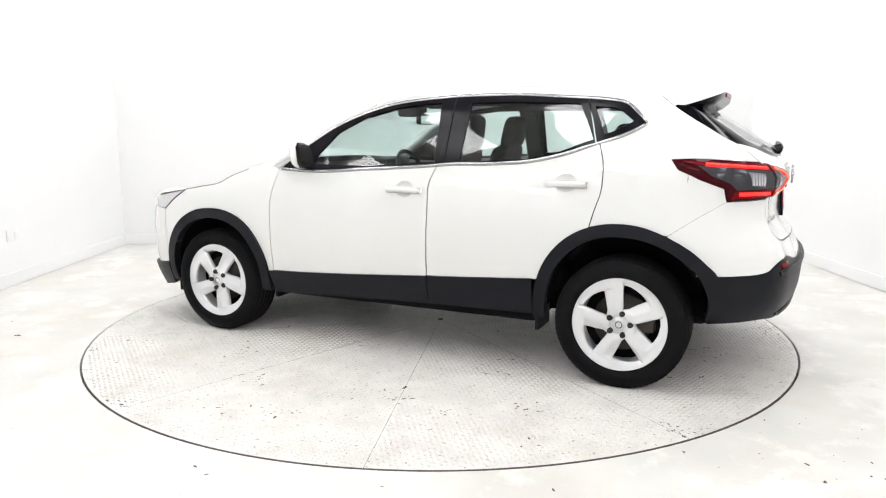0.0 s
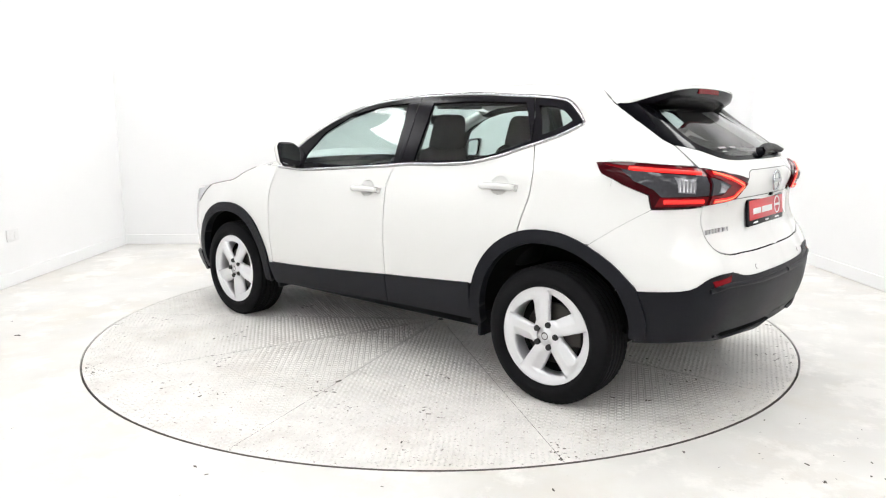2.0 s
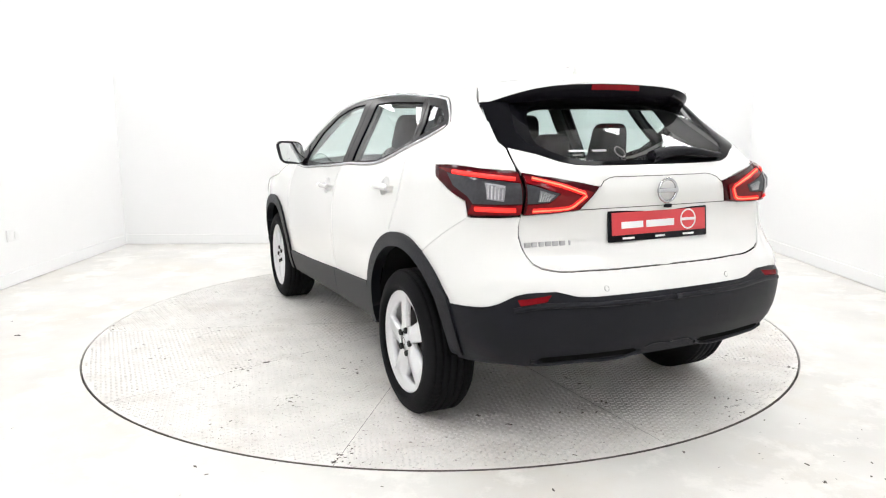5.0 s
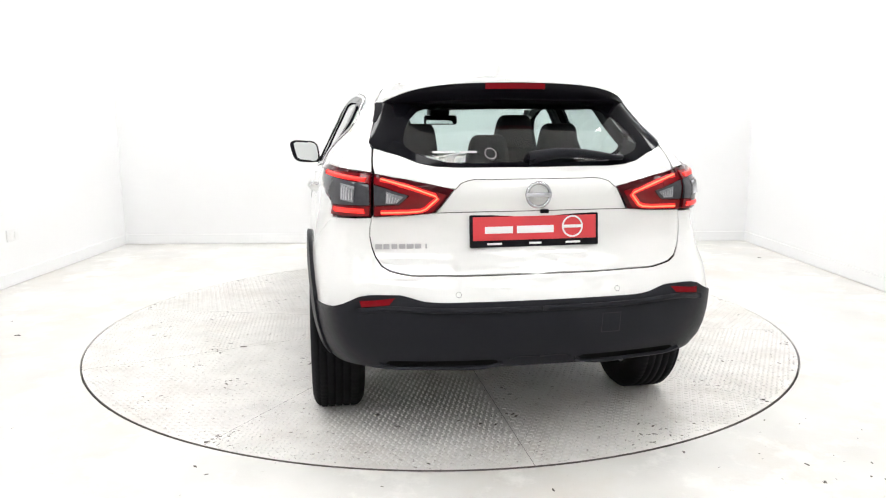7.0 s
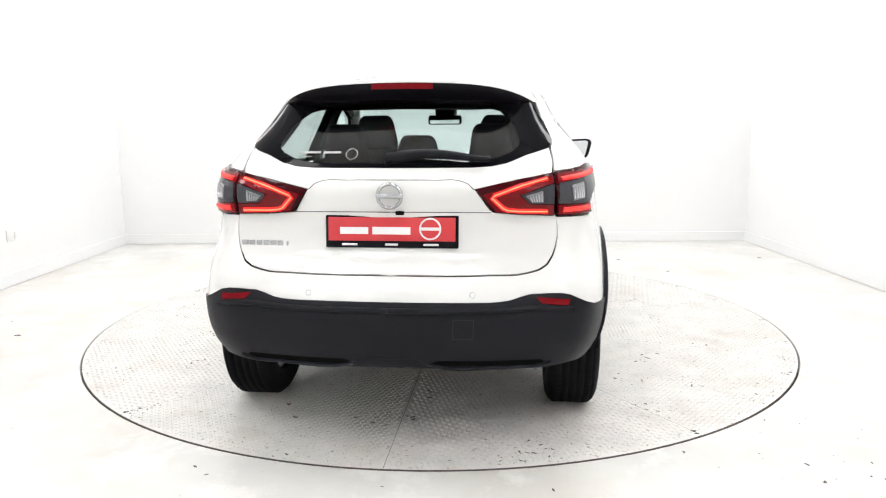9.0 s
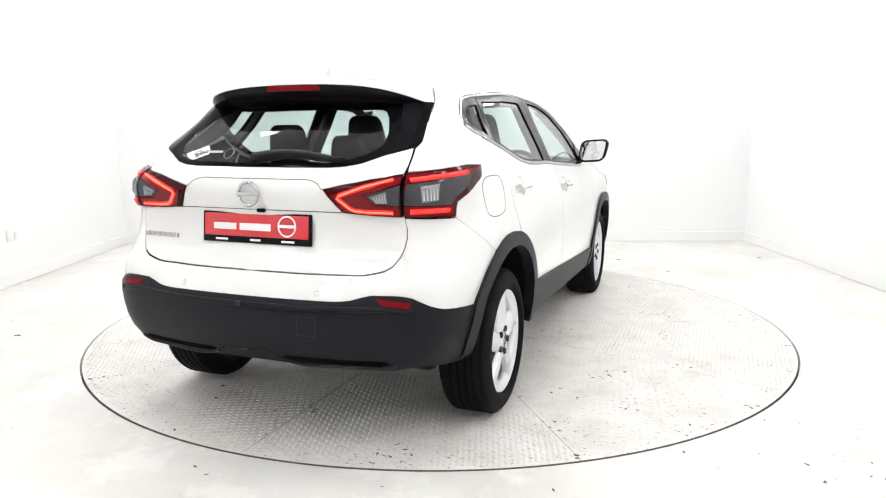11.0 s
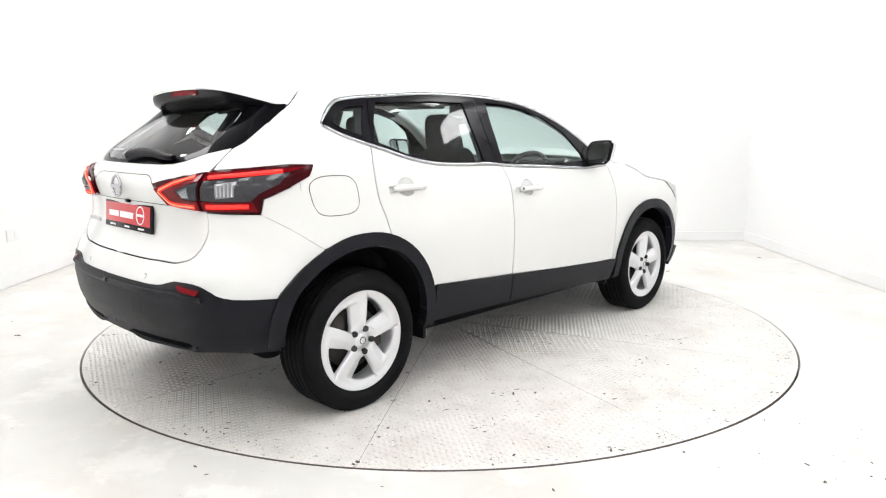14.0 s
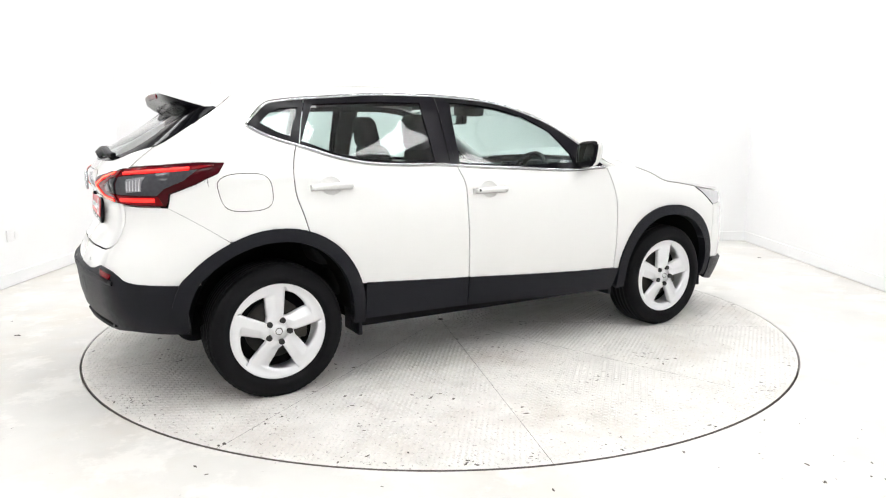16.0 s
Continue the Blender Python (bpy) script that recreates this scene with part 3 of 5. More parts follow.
def body(side):
    arch_f, arch_r = arch_line(*ARCH_F), arch_line(*ARCH_R)
    g = .003
    # front door, down to the cladding
    top = [p for p in pts(BELT) if -.36 < p[0] < .70]
    door = offset(pts(GAP_F), -g) + [(.3, .45), (-.3, .485)] + offset(pts(GAP_B)[::-1], g) + top[::-1]
    panel("front_door", pierced(door, bowl(-.19, .972)), PAINT, CAR, side)
    top = [p for p in pts(BELT) if -1.25 < p[0] < -.38]
    foot = sorted([p for p in arch_r if p[0] > -1.235 and p[1] > .53], key=lambda p: p[1])
    door = offset(pts(GAP_B), -g) + [(-.6, .51)] + foot + offset(pts(GAP_R)[::-1], g) + top[::-1]
    panel("rear_door", pierced(door, bowl(-1.115, 1.03)), PAINT, CAR, side)
    # wing
    over = [p for p in arch_f if p[1] > .40]
    wing = offset(pts(GAP_F)[::-1], g) + pts(HOOD_LINE) + [(1.58, .885), (1.70, .79), (1.68, .6), (1.66, .45)] + over
    panel("front_wing", wing, PAINT, CAR, side)
    # quarter panel with the D-pillar
    over = [p for p in arch_r if p[0] < -1.243 and p[1] > .79]
    quarter = offset(pts(GAP_R), -g)[::-1] + [(-1.30, 1.25), (-1.368, 1.275), (-1.52, 1.33), (-1.545, 1.342), (-1.479, 1.392), (-1.384, 1.444), (-1.3, 1.457), (-1.3, 1.508), (-1.55, 1.506), (-1.79, 1.505),
              (-1.856, 1.427), (-1.943, 1.345), (-2.014, 1.262), (-2.055, 1.237), (-2.078, 1.2), (-2.095, 1.171), (-2.1, 1.152), (-1.95, 1.160), (-1.778, 1.170), (-1.6525, 1.166),
              (-1.662, 1.113), (-1.748, 1.069), (-1.875, 1.026), (-1.906, .965), (-1.62, .80)] + over[::-1]
    panel("quarter_panel", quarter, PAINT, CAR, side)
    # roof side rail over the windows
    panel("roof_rail", pts(RAIL)[:-4] + [(-1.3, 1.457), (-1.3, 1.508)] + [p for p in pts(ROOF_EDGE)[::-1] if p[0] > -1.29], PAINT, CAR, side, flange=.03)
    # wheel-arch and sill cladding
    for axle, arch, name in ((FRONT_AXLE, ARCH_F, "front_arch_trim"), (REAR_AXLE, ARCH_R, "rear_arch_trim")):
        c, rx, rz = arch
        feet = {"lo": -6, "hi": 186} if axle > 0 else {"lo": -3, "hi": 176}
        outer, inner = arch_line(c, rx + .012, rz + .012, **feet), arch_line(c, rx - .052, rz - .052, **feet)
        panel(name, outer + inner[::-1], PLASTIC, CAR, side, lift=.016, flange=.05, step=.03)
    sill = clear_of_arch(clear_of_arch(pts(CLAD_TOP), ARCH_F, .014), ARCH_R, .014)
    low = clear_of_arch(clear_of_arch(pts(CLAD_LOW), ARCH_F, .014), ARCH_R, .014)
    split = -.325
    front = [p for p in sill if p[0] > split] + [(split + g, .497), (split + g, .334)] + [p for p in low if p[0] > split][::-1]
    rear = [(split - g, .497)] + [p for p in sill if p[0] < split] + [p for p in low if p[0] < split][::-1] + [(split - g, .334)]
    panel("sill_trim", front, PLASTIC, CAR, side, lift=.010, flange=.05)
    panel("sill_trim", rear, PLASTIC, CAR, side, lift=.010, flange=.05)
    # windows: black frames round the panes
    for outline, pane in ((BELT, GLASS_F), (BELT, GLASS_R), (BELT, GLASS_Q)):
        if pane is GLASS_F:
            a, b, f, r = .70, -.405, [(.62, 1.16), (.535, 1.225)], []
        elif pane is GLASS_R:
            a, b, f, r = -.411, -1.236, [], [(-1.155, 1.466)]
        else:
            a, b, f, r = -1.242, -1.53, [(-1.162, 1.466)], [(-1.53, 1.345)]
        ends = [(b if pane is not GLASS_R else -1.155), (a if pane is not GLASS_Q else -1.162)]
        low_line = [on_line(BELT, a)] + [p for p in pts(BELT) if b < p[0] < a] + [on_line(BELT, b)]
        up_line = [p for p in pts(RAIL) if (b if pane is not GLASS_R else -1.155) <= p[0] <= (a if pane is not GLASS_Q else -1.162)]
        up_line = [on_line(RAIL, max(e, -1.479)) if abs(e - q[0]) > 1e-6 else q for e, q in ((ends[1], up_line[0]),)] * (pane is not GLASS_F) + up_line + [on_line(RAIL, max(ends[0], -1.479))] * (pane is not GLASS_Q)
        ring = low_line + (r if pane is GLASS_Q else []) + up_line[::-1] + (f if pane is GLASS_F else [])
        frame_part = panel("window_frame", pierced(ring, pane), GLOSS, CAR, side, lift=.001, flange=.012, step=.04)
        glass = panel("window_pane", pane, GLASS, frame_part, side, lift=-.006, flange=0, step=.04)
        glass.visible_shadow = False
    # bright strips
    bead("chrome_strip", offset(BELT, 0, .002), CHROME, CAR, side, .0135, .007, label="polished chrome strip under the windows")
    bead("chrome_strip", [(.60, 1.17)] + RAIL + [(-1.528, 1.355), (-1.54, 1.338)], CHROME, CAR, side, .013, .007, label="polished chrome strip over the windows")
    bead("roof_joint", [(.56, 1.215)] + offset(RAIL[:-1], 0, .0095) + [(-1.487, 1.40), (-1.548, 1.345)], GAP, CAR, side, .0035, .0012)
    bead("belt_joint", offset(BELT, 0, -.0075) + [(-1.545, 1.332)], GAP, CAR, side, .003, .0012)
    bead("pillar_joint", [(-.369, 1.118), (-.395, 1.30), (-.408, 1.49)], GAP, CAR, side, .005, .001)
    # handles
    for s, z in ((-.19, .972), (-1.115, 1.03)):
        bead("door_handle", [(s + .11, z + .002), (s + .05, z + .004), (s - .05, z + .003), (s - .105, z)], PAINT, CAR, side, .032, .027, lift=.010)
        panel("handle_bowl", bowl(s, z, .002), PAINT, CAR, side, lift=0, flange=0, step=.015, bulge=-.022)
    if side > 0:
        q = [(-.268 + .007 * math.cos(t), .973 + .007 * math.sin(t)) for t in np.linspace(0, 2 * math.pi, 13)[:-1]]
        panel("key_lock", q, GAP, CAR, side, lift=.038, flange=.006, step=.02)
    # near-black strips in the joints, coloured as the shade between the panels
    for line in (GAP_F, GAP_B, GAP_R):
        bead("door_gap_shade", line, VOID, CAR, side, .016, .002, lift=-.011, label="black strip giving the door joint its shade")
    lamp_cluster(side)
    wheel_house(side)


def lamp_cluster(side):
    outer = [(-1.644, 1.162), (-1.778, 1.166), (-1.95, 1.156), (-2.108, 1.143), (-2.125, .982), (-1.911, .970), (-1.880, 1.030), (-1.762, 1.067), (-1.66, 1.115)]
    inner = [(-2.120, 1.141), (-2.28, 1.116), (-2.445, 1.086), (-2.385, .997), (-2.28, .987), (-2.136, .983)]
    lamp = panel("tail_lamp", outer, LENS_DARK, CAR, side, lift=.004, flange=.03, step=.025, label="red tail lamp wrapped round the corner, lit", bulge=.012)
    part_in = panel("tail_lamp", inner, LENS_DARK, CAR, side, lift=.004, flange=.03, step=.025, label="red tail lamp on the tailgate, lit", bulge=.012)
    # smoked and clear middle
    panel("lens", [(-1.76, 1.132), (-1.95, 1.112), (-2.105, 1.096), (-2.118, 1.030), (-1.93, 1.022), (-1.89, 1.052), (-1.80, 1.085)], LENS_SMOKE, lamp, side, lift=.018, flange=.008, step=.025)
    panel("bulb_window", [(-1.968, 1.098), (-2.048, 1.088), (-2.052, 1.038), (-1.985, 1.044)], LENS_BULB, lamp, side, lift=.021, flange=.004, step=.02)
    panel("lens", [(-2.128, 1.094), (-2.27, 1.068), (-2.235, 1.036), (-2.138, 1.030)], LENS_SMOKE, part_in, side, lift=.018, flange=.008, step=.025)
    panel("bulb_window", [(-2.18, 1.078), (-2.25, 1.064), (-2.225, 1.042), (-2.18, 1.040)], LENS_BULB, part_in, side, lift=.021, flange=.004, step=.02)
    for k in range(5):
        bead("lamp_rib", [(-1.984 - .014 * k, 1.090 - .0025 * k), (-1.992 - .013 * k, 1.046)], LENS_CLEAR, lamp, side, .006, .003, lift=.0225)
        bead("lamp_rib", [(-2.186 - .0115 * k, 1.072 - .003 * k), (-2.186 - .0095 * k, 1.044)], LENS_CLEAR, part_in, side, .004, .003, lift=.0225)
    # red light guides
    panel("red_band", [(-1.69, 1.150), (-1.95, 1.142), (-2.108, 1.130), (-2.108, 1.098), (-1.95, 1.114), (-1.76, 1.134)], LENS_RED, lamp, side, lift=.018, flange=.008, step=.025)
    panel("red_band", [(-1.918, .978), (-2.120, .990), (-2.12, 1.026), (-1.925, 1.018)], LENS_RED, lamp, side, lift=.018, flange=.008, step=.025)
    panel("red_band", [(-2.126, 1.124), (-2.28, 1.098), (-2.418, 1.070), (-2.372, 1.006), (-2.28, .994), (-2.140, .990), (-2.140, 1.026), (-2.235, 1.032), (-2.275, 1.068), (-2.128, 1.098)], LENS_RED, part_in, side, lift=.018, flange=.008, step=.025)
    guides = ((lamp, [(-1.80, 1.136), (-1.95, 1.124), (-2.09, 1.110)]), (lamp, [(-1.945, 1.003), (-2.02, 1.006), (-2.10, 1.008)]),
              (part_in, [(-2.155, 1.112), (-2.27, 1.090), (-2.375, 1.068), (-2.385, 1.060), (-2.345, 1.020), (-2.325, 1.012), (-2.28, 1.008), (-2.165, 1.006)]))
    for owner, line in guides:
        inside = owner is part_in
        bead("light_guide", line, LED_SOFT, owner, side, .019, .003, lift=.019, smooth_line=not inside)
        bead("light_core", line, LED_HOT if inside else LED, owner, side, .006 if inside else .009, .003, lift=.0212, smooth_line=not inside)


def wheel_house(side):
    for axle in (FRONT_AXLE, REAR_AXLE):
        verts, faces, n = [], [], 24
        for i in range(n + 1):
            a = radians(1 + 178 * i / n)
            for x, r in ((.50, .05), (.50, .41), (.845, .41)):
                verts.append((side * x, axle + r * math.cos(a), .37 + r * math.sin(a) * 1.05))
        for i in range(n):
            for q in range(2):
                faces.append((i * 3 + q, i * 3 + q + 1, i * 3 + q + 4, i * 3 + q + 3))
        mesh_ob("wheel_arch_liner", verts, faces, DARK, CAR)
        if axle > 0:
            bm = bmesh.new()
            box(bm, (.56, axle + .40, .215), (.79, axle + .415, .36), .005)
            if side < 0:
                bmesh.ops.scale(bm, vec=(-1, 1, 1), verts=bm.verts)
            part("air_deflector", bm, PLASTIC, CAR)
        # mud flap ahead of or behind the wheel
        bm = bmesh.new()
        y = axle + (.455 if axle < 0 else -.44)
        box(bm, (.60, y - .012, .235 if axle < 0 else .25), (.80, y + .012, .40), .006)
        if side < 0:
            bmesh.ops.scale(bm, vec=(-1, 1, 1), verts=bm.verts)
        part("mud_flap", bm, PLASTIC, CAR)


def tail():
    panel("tailgate", pts(TAIL_GAP)[:1] + offset(pts(TAIL_GAP), 0, .004)[1:] + [(-2.136, .978), (-2.28, .982), (-2.39, .992), (-2.451, 1.088), (-2.28, 1.121)] + offset(TAIL_GAP_UP, -.004)
          + [(-2.2, 1.212), (-2.30, 1.182), (-2.37, 1.170), (-2.45, 1.166), (TAIL, 1.165), (TAIL, .756)], PAINT, CAR, whole=True, label="white tailgate")
    panel("rear_bumper", [(-1.62, .7985), (-1.906, .9635), (-2.126, .974)] + offset(pts(TAIL_GAP)[::-1], .003, -.002) + [(TAIL, .754)] + pts(BUMPER_LINE)[::-1] + [p for p in arch_line(*ARCH_R) if p[1] > .6 and p[0] < -1.6][::-1],
          PAINT, CAR, whole=True, label="white upper rear bumper")
    lower = panel("rear_bumper_lower", pts(BUMPER_LINE) + pts(BUMPER_LOW) + [p for p in arch_line(*ARCH_R) if .35 < p[1] < .61 and p[0] < -1.6][::-1], PLASTIC, CAR, lift=.006, flange=.06, whole=True, label="black plastic lower rear bumper")
    for side in (1, -1):
        # black strips darken the tailgate joint as shade would
        bead("tailgate_gap_shade", TAIL_GAP, VOID, CAR, side, .016, .002, lift=-.011, label="black strip giving the tailgate joint its shade")
        bead("tailgate_gap_shade", TAIL_GAP_UP, VOID, CAR, side, .016, .002, lift=-.011, label="black strip giving the tailgate joint its shade")
    # underside of the bumper
    low = [p for p in pts(BUMPER_LOW)]
    verts, faces = [], []
    for sgn in (1, -1):
        b = len(verts)
        for s, z in low:
            q = skin(s, z)
            verts += [(sgn * q[0] * .985, q[1] + .012, z + .01), (sgn * q[0] * .92, q[1] + .10, z + .03), (sgn * q[0] * .8, q[1] + .35, z + .05)]
        for i in range(len(low) - 1):
            for q in range(2):
                faces.append((b + i * 3 + q, b + i * 3 + q + 1, b + i * 3 + q + 4, b + i * 3 + q + 3))
    mesh_ob("bumper_valance", verts, faces, DARK, CAR)
    for side in (1, -1):
        panel("reflector", [(-2.10, .668), (-2.238, .678), (-2.215, .652), (-2.108, .642)], REFLECTOR, lower, side, lift=.010, flange=.008, step=.03, label="red rear reflector")
        # slots are flat near-black patches, their inner shade painted on
        panel("bumper_slot_shade", [(-2.17, .418), (-2.19, .428), (-2.60, .430), (-2.618, .422), (-2.605, .408), (-2.20, .406)], VOID, lower, side, lift=.0075, flange=.004, step=.04)
        bead("bumper_lip", [(-2.14, .416), (-2.20, .398), (-2.36, .398), (-2.58, .401), (-2.635, .416)], PLASTIC, lower, side, .014, .010, lift=.006)
        bead("bumper_ledge", [(-2.08, .628), (-2.2, .640), (-2.4, .634), (TAIL + .001, .632)], PLASTIC, lower, side, .02, .006, lift=.005)
        bead("bumper_crease", [(-2.655, .428), (-2.67, .436), (TAIL + .001, .438)], PLASTIC, lower, side, .008, .004, lift=.005)
        a = [(-2.475 + .009 * math.cos(t), .688 + .009 * math.sin(t)) for t in np.linspace(0, 2 * math.pi, 17)[:-1]]
        panel("parking_sensor", a, PAINT, CAR, side, lift=.002, flange=.004, step=.02)
        b = [(-2.475 + .0102 * math.cos(t), .688 + .0102 * math.sin(t)) for t in np.linspace(0, 2 * math.pi, 25)[:-1]]
        bead("sensor_ring", b, GAP, CAR, side, .0013, .0006, lift=.0005, closed=True, smooth_line=False)
        # handle panel crease
        bead("panel_line", [(-2.452, 1.085), (-2.475, 1.108), (-2.505, 1.118), (-2.6, 1.1205), (TAIL + .002, 1.121)], GAP, CAR, side, .003, .0008, lift=.0012)
        bead("panel_line", [(-2.39, .994), (-2.5, .996), (-2.6, .9968), (TAIL + .002, .997)], GAP, CAR, side, .003, .0008, lift=.0012)
    # tow-eye cover
    q = [(-2.47, .60), (-2.545, .60), (-2.545, .522), (-2.47, .522)]
    bead("tow_cover_line", q, GAP, lower, 1, .003, .0008, lift=.006, closed=True, smooth_line=False)
    # rear window: dark edge and tinted pane
    rim = [(-1.885, 1.412), (-1.90, 1.402), (-1.943, 1.345), (-2.014, 1.262), (-2.066, 1.240), (-2.2, 1.214), (-2.30, 1.184), (-2.37, 1.172), (-2.45, 1.168), (TAIL, 1.167)]
    inner = [(TAIL, 1.180), (-2.46, 1.182), (-2.40, 1.188), (-2.34, 1.200), (-2.265, 1.222), (-2.205, 1.252), (-2.18, 1.30), (-2.185, 1.36), (-2.225, 1.395), (-2.32, 1.415), (TAIL, 1.43)]
    top = [(TAIL, 1.46), (-2.05, 1.45), (-1.95, 1.43)]
    edge = panel("rear_window", rim + inner + top, FRIT, CAR, lift=.001, flange=.01, whole=True, label="black-edged rear window")
    pane = panel("rear_pane", [(TAIL, 1.186)] + inner[1:], TINT, edge, lift=0, flange=0, whole=True, label="dark tinted glass")
    pane.visible_shadow = False
    for x, w, z, h in ((-.345, .09, 1.224, .008), (-.25, .07, 1.224, .008), (-.36, .05, 1.208, .003)):
        p0, p1 = on_tail(x, z - h / 2, .006), on_tail(x, z + h / 2, .006)
        mesh_ob("sticker_bar", [(x - w / 2, p0.y, p0.z), (x + w / 2, p0.y, p0.z), (x + w / 2, p1.y, p1.z), (x - w / 2, p1.y, p1.z)], [(0, 1, 2, 3)], BADGE, edge, "plain pale grey sticker bar", smooth=False)
    q = on_tail(-.165, 1.218, .016)
    v, f = ring_mesh(.020, .0013)
    mesh_ob("sticker_ring", [(q.x + a * 1.1, q.y + d + b_ * .9, q.z + d) for (a, b_, d) in v], f, BADGE, edge, "thin pale grey ring sticker")
    spoiler()
    plate()


def roof_row(s, z, u):
    """Points across the roof between the edges at (s, z)."""
    q = skin(s, z)
    crown = ((-1.8, 1.535), (-1.5, 1.562), (-1.0, 1.588), (-.5, 1.592), (0, 1.572), (.2, 1.548), (.3, 1.53))
    t = min(1, max(0, (s + .25) / .38))
    out = []
    for k in u:
        y = q[1] + .17 * t * t * (1 - k * k)
        out.append((q[0] * k, y, z + (max(z + .02, float(cubic(*np.array(crown).T, y))) - z) * (1 - abs(k) ** 2.4)))
    return out


def spoiler():
    xs = np.linspace(-1, 1, 41)
    tip, start = skin(-1.868, 1.424), roof_row(-1.79, 1.505, xs)

    def rows(profile):
        lines = [profile(i, u) for i, u in enumerate(xs)]
        k = len(lines[0])
        return [v for r in lines for v in r], [(i * k + q, i * k + q + 1, (i + 1) * k + q + 1, (i + 1) * k + q) for i in range(len(xs) - 1) for q in range(k - 1)]

    def lie(u):
        a = abs(u)
        return tip[0] * u, -1.80 + (tip[1] + 1.80) * a ** 6, 1.517 + (tip[2] - 1.517) * (.35 * a ** 2 + .65 * a ** 5)

    def upper(i, u):
        a, b = Vector(start[i]), Vector(lie(u))
        return [tuple(a.lerp(b, t) + Vector((0, 0, .012 * math.sin(math.pi * t) * (1 - u * u)))) for t in np.linspace(0, 1, 8)] + [(b.x, b.y + .001, b.z - .010)]

    def under(i, u):
        x, y, z = lie(u)
        f = 1 - abs(u) ** 4
        return [(x, y + .001, z - .010), (x, y + .008, z - .012 - .034 * f), (x * .985, y + .04 * f + .008, z - .014 - .066 * f), (x * .96, y + .10 * f + .008, z - .016 - .092 * f), (x * .94, y + .17 * f + .01, z - .016 - .100 * f)]
    v, f = rows(upper)
    mesh_ob("spoiler", v, f, PAINT, CAR, "white roof spoiler over the rear window")
    v, f = rows(under)
    mesh_ob("spoiler_underside", v, f, GLOSS, CAR, "gloss black underside of the spoiler")
    bm = bmesh.new()
    n = 13
    for i in range(n):
        u = (-1 + 2 * i / (n - 1)) * .130 / tip[0]
        x, y, z = lie(u)
        for dy, dz in ((-.003, -.013), (-.002, -.036)):
            bm.verts.new((x, y + dy + .002, z + dz))
    bm.verts.ensure_lookup_table()
    for i in range(n - 1):
        bm.faces.new([bm.verts[2 * i], bm.verts[2 * i + 1], bm.verts[2 * i + 3], bm.verts[2 * i + 2]])
    r = bmesh.ops.extrude_face_region(bm, geom=bm.faces[:])
    bmesh.ops.translate(bm, vec=(0, .02, 0), verts=[v for v in r["geom"] if isinstance(v, bmesh.types.BMVert)])
    part("brake_lamp", bm, REFLECTOR, CAR, "red high-level brake lamp")
    for s in (1, -1):
        # gloss black fins beside the window
        q = [(-1.868, 1.424), (-1.90, 1.402), (-1.935, 1.345), (-1.965, 1.345), (-1.985, 1.40), (-1.96, 1.44)]
        panel("spoiler_fin", q, FRIT, CAR, s, lift=.003, flange=.006, step=.03)


def on_tail(x, z, out=0.0):
    """A point on the tail at the half width x."""
    ss = np.linspace(TAIL, -1.5, 400)
    q = skin(ss, np.full(400, z))
    i = int(np.argmin(abs(q[:, 0] - abs(x))))
    return Vector((x, q[i, 1] - out, z))


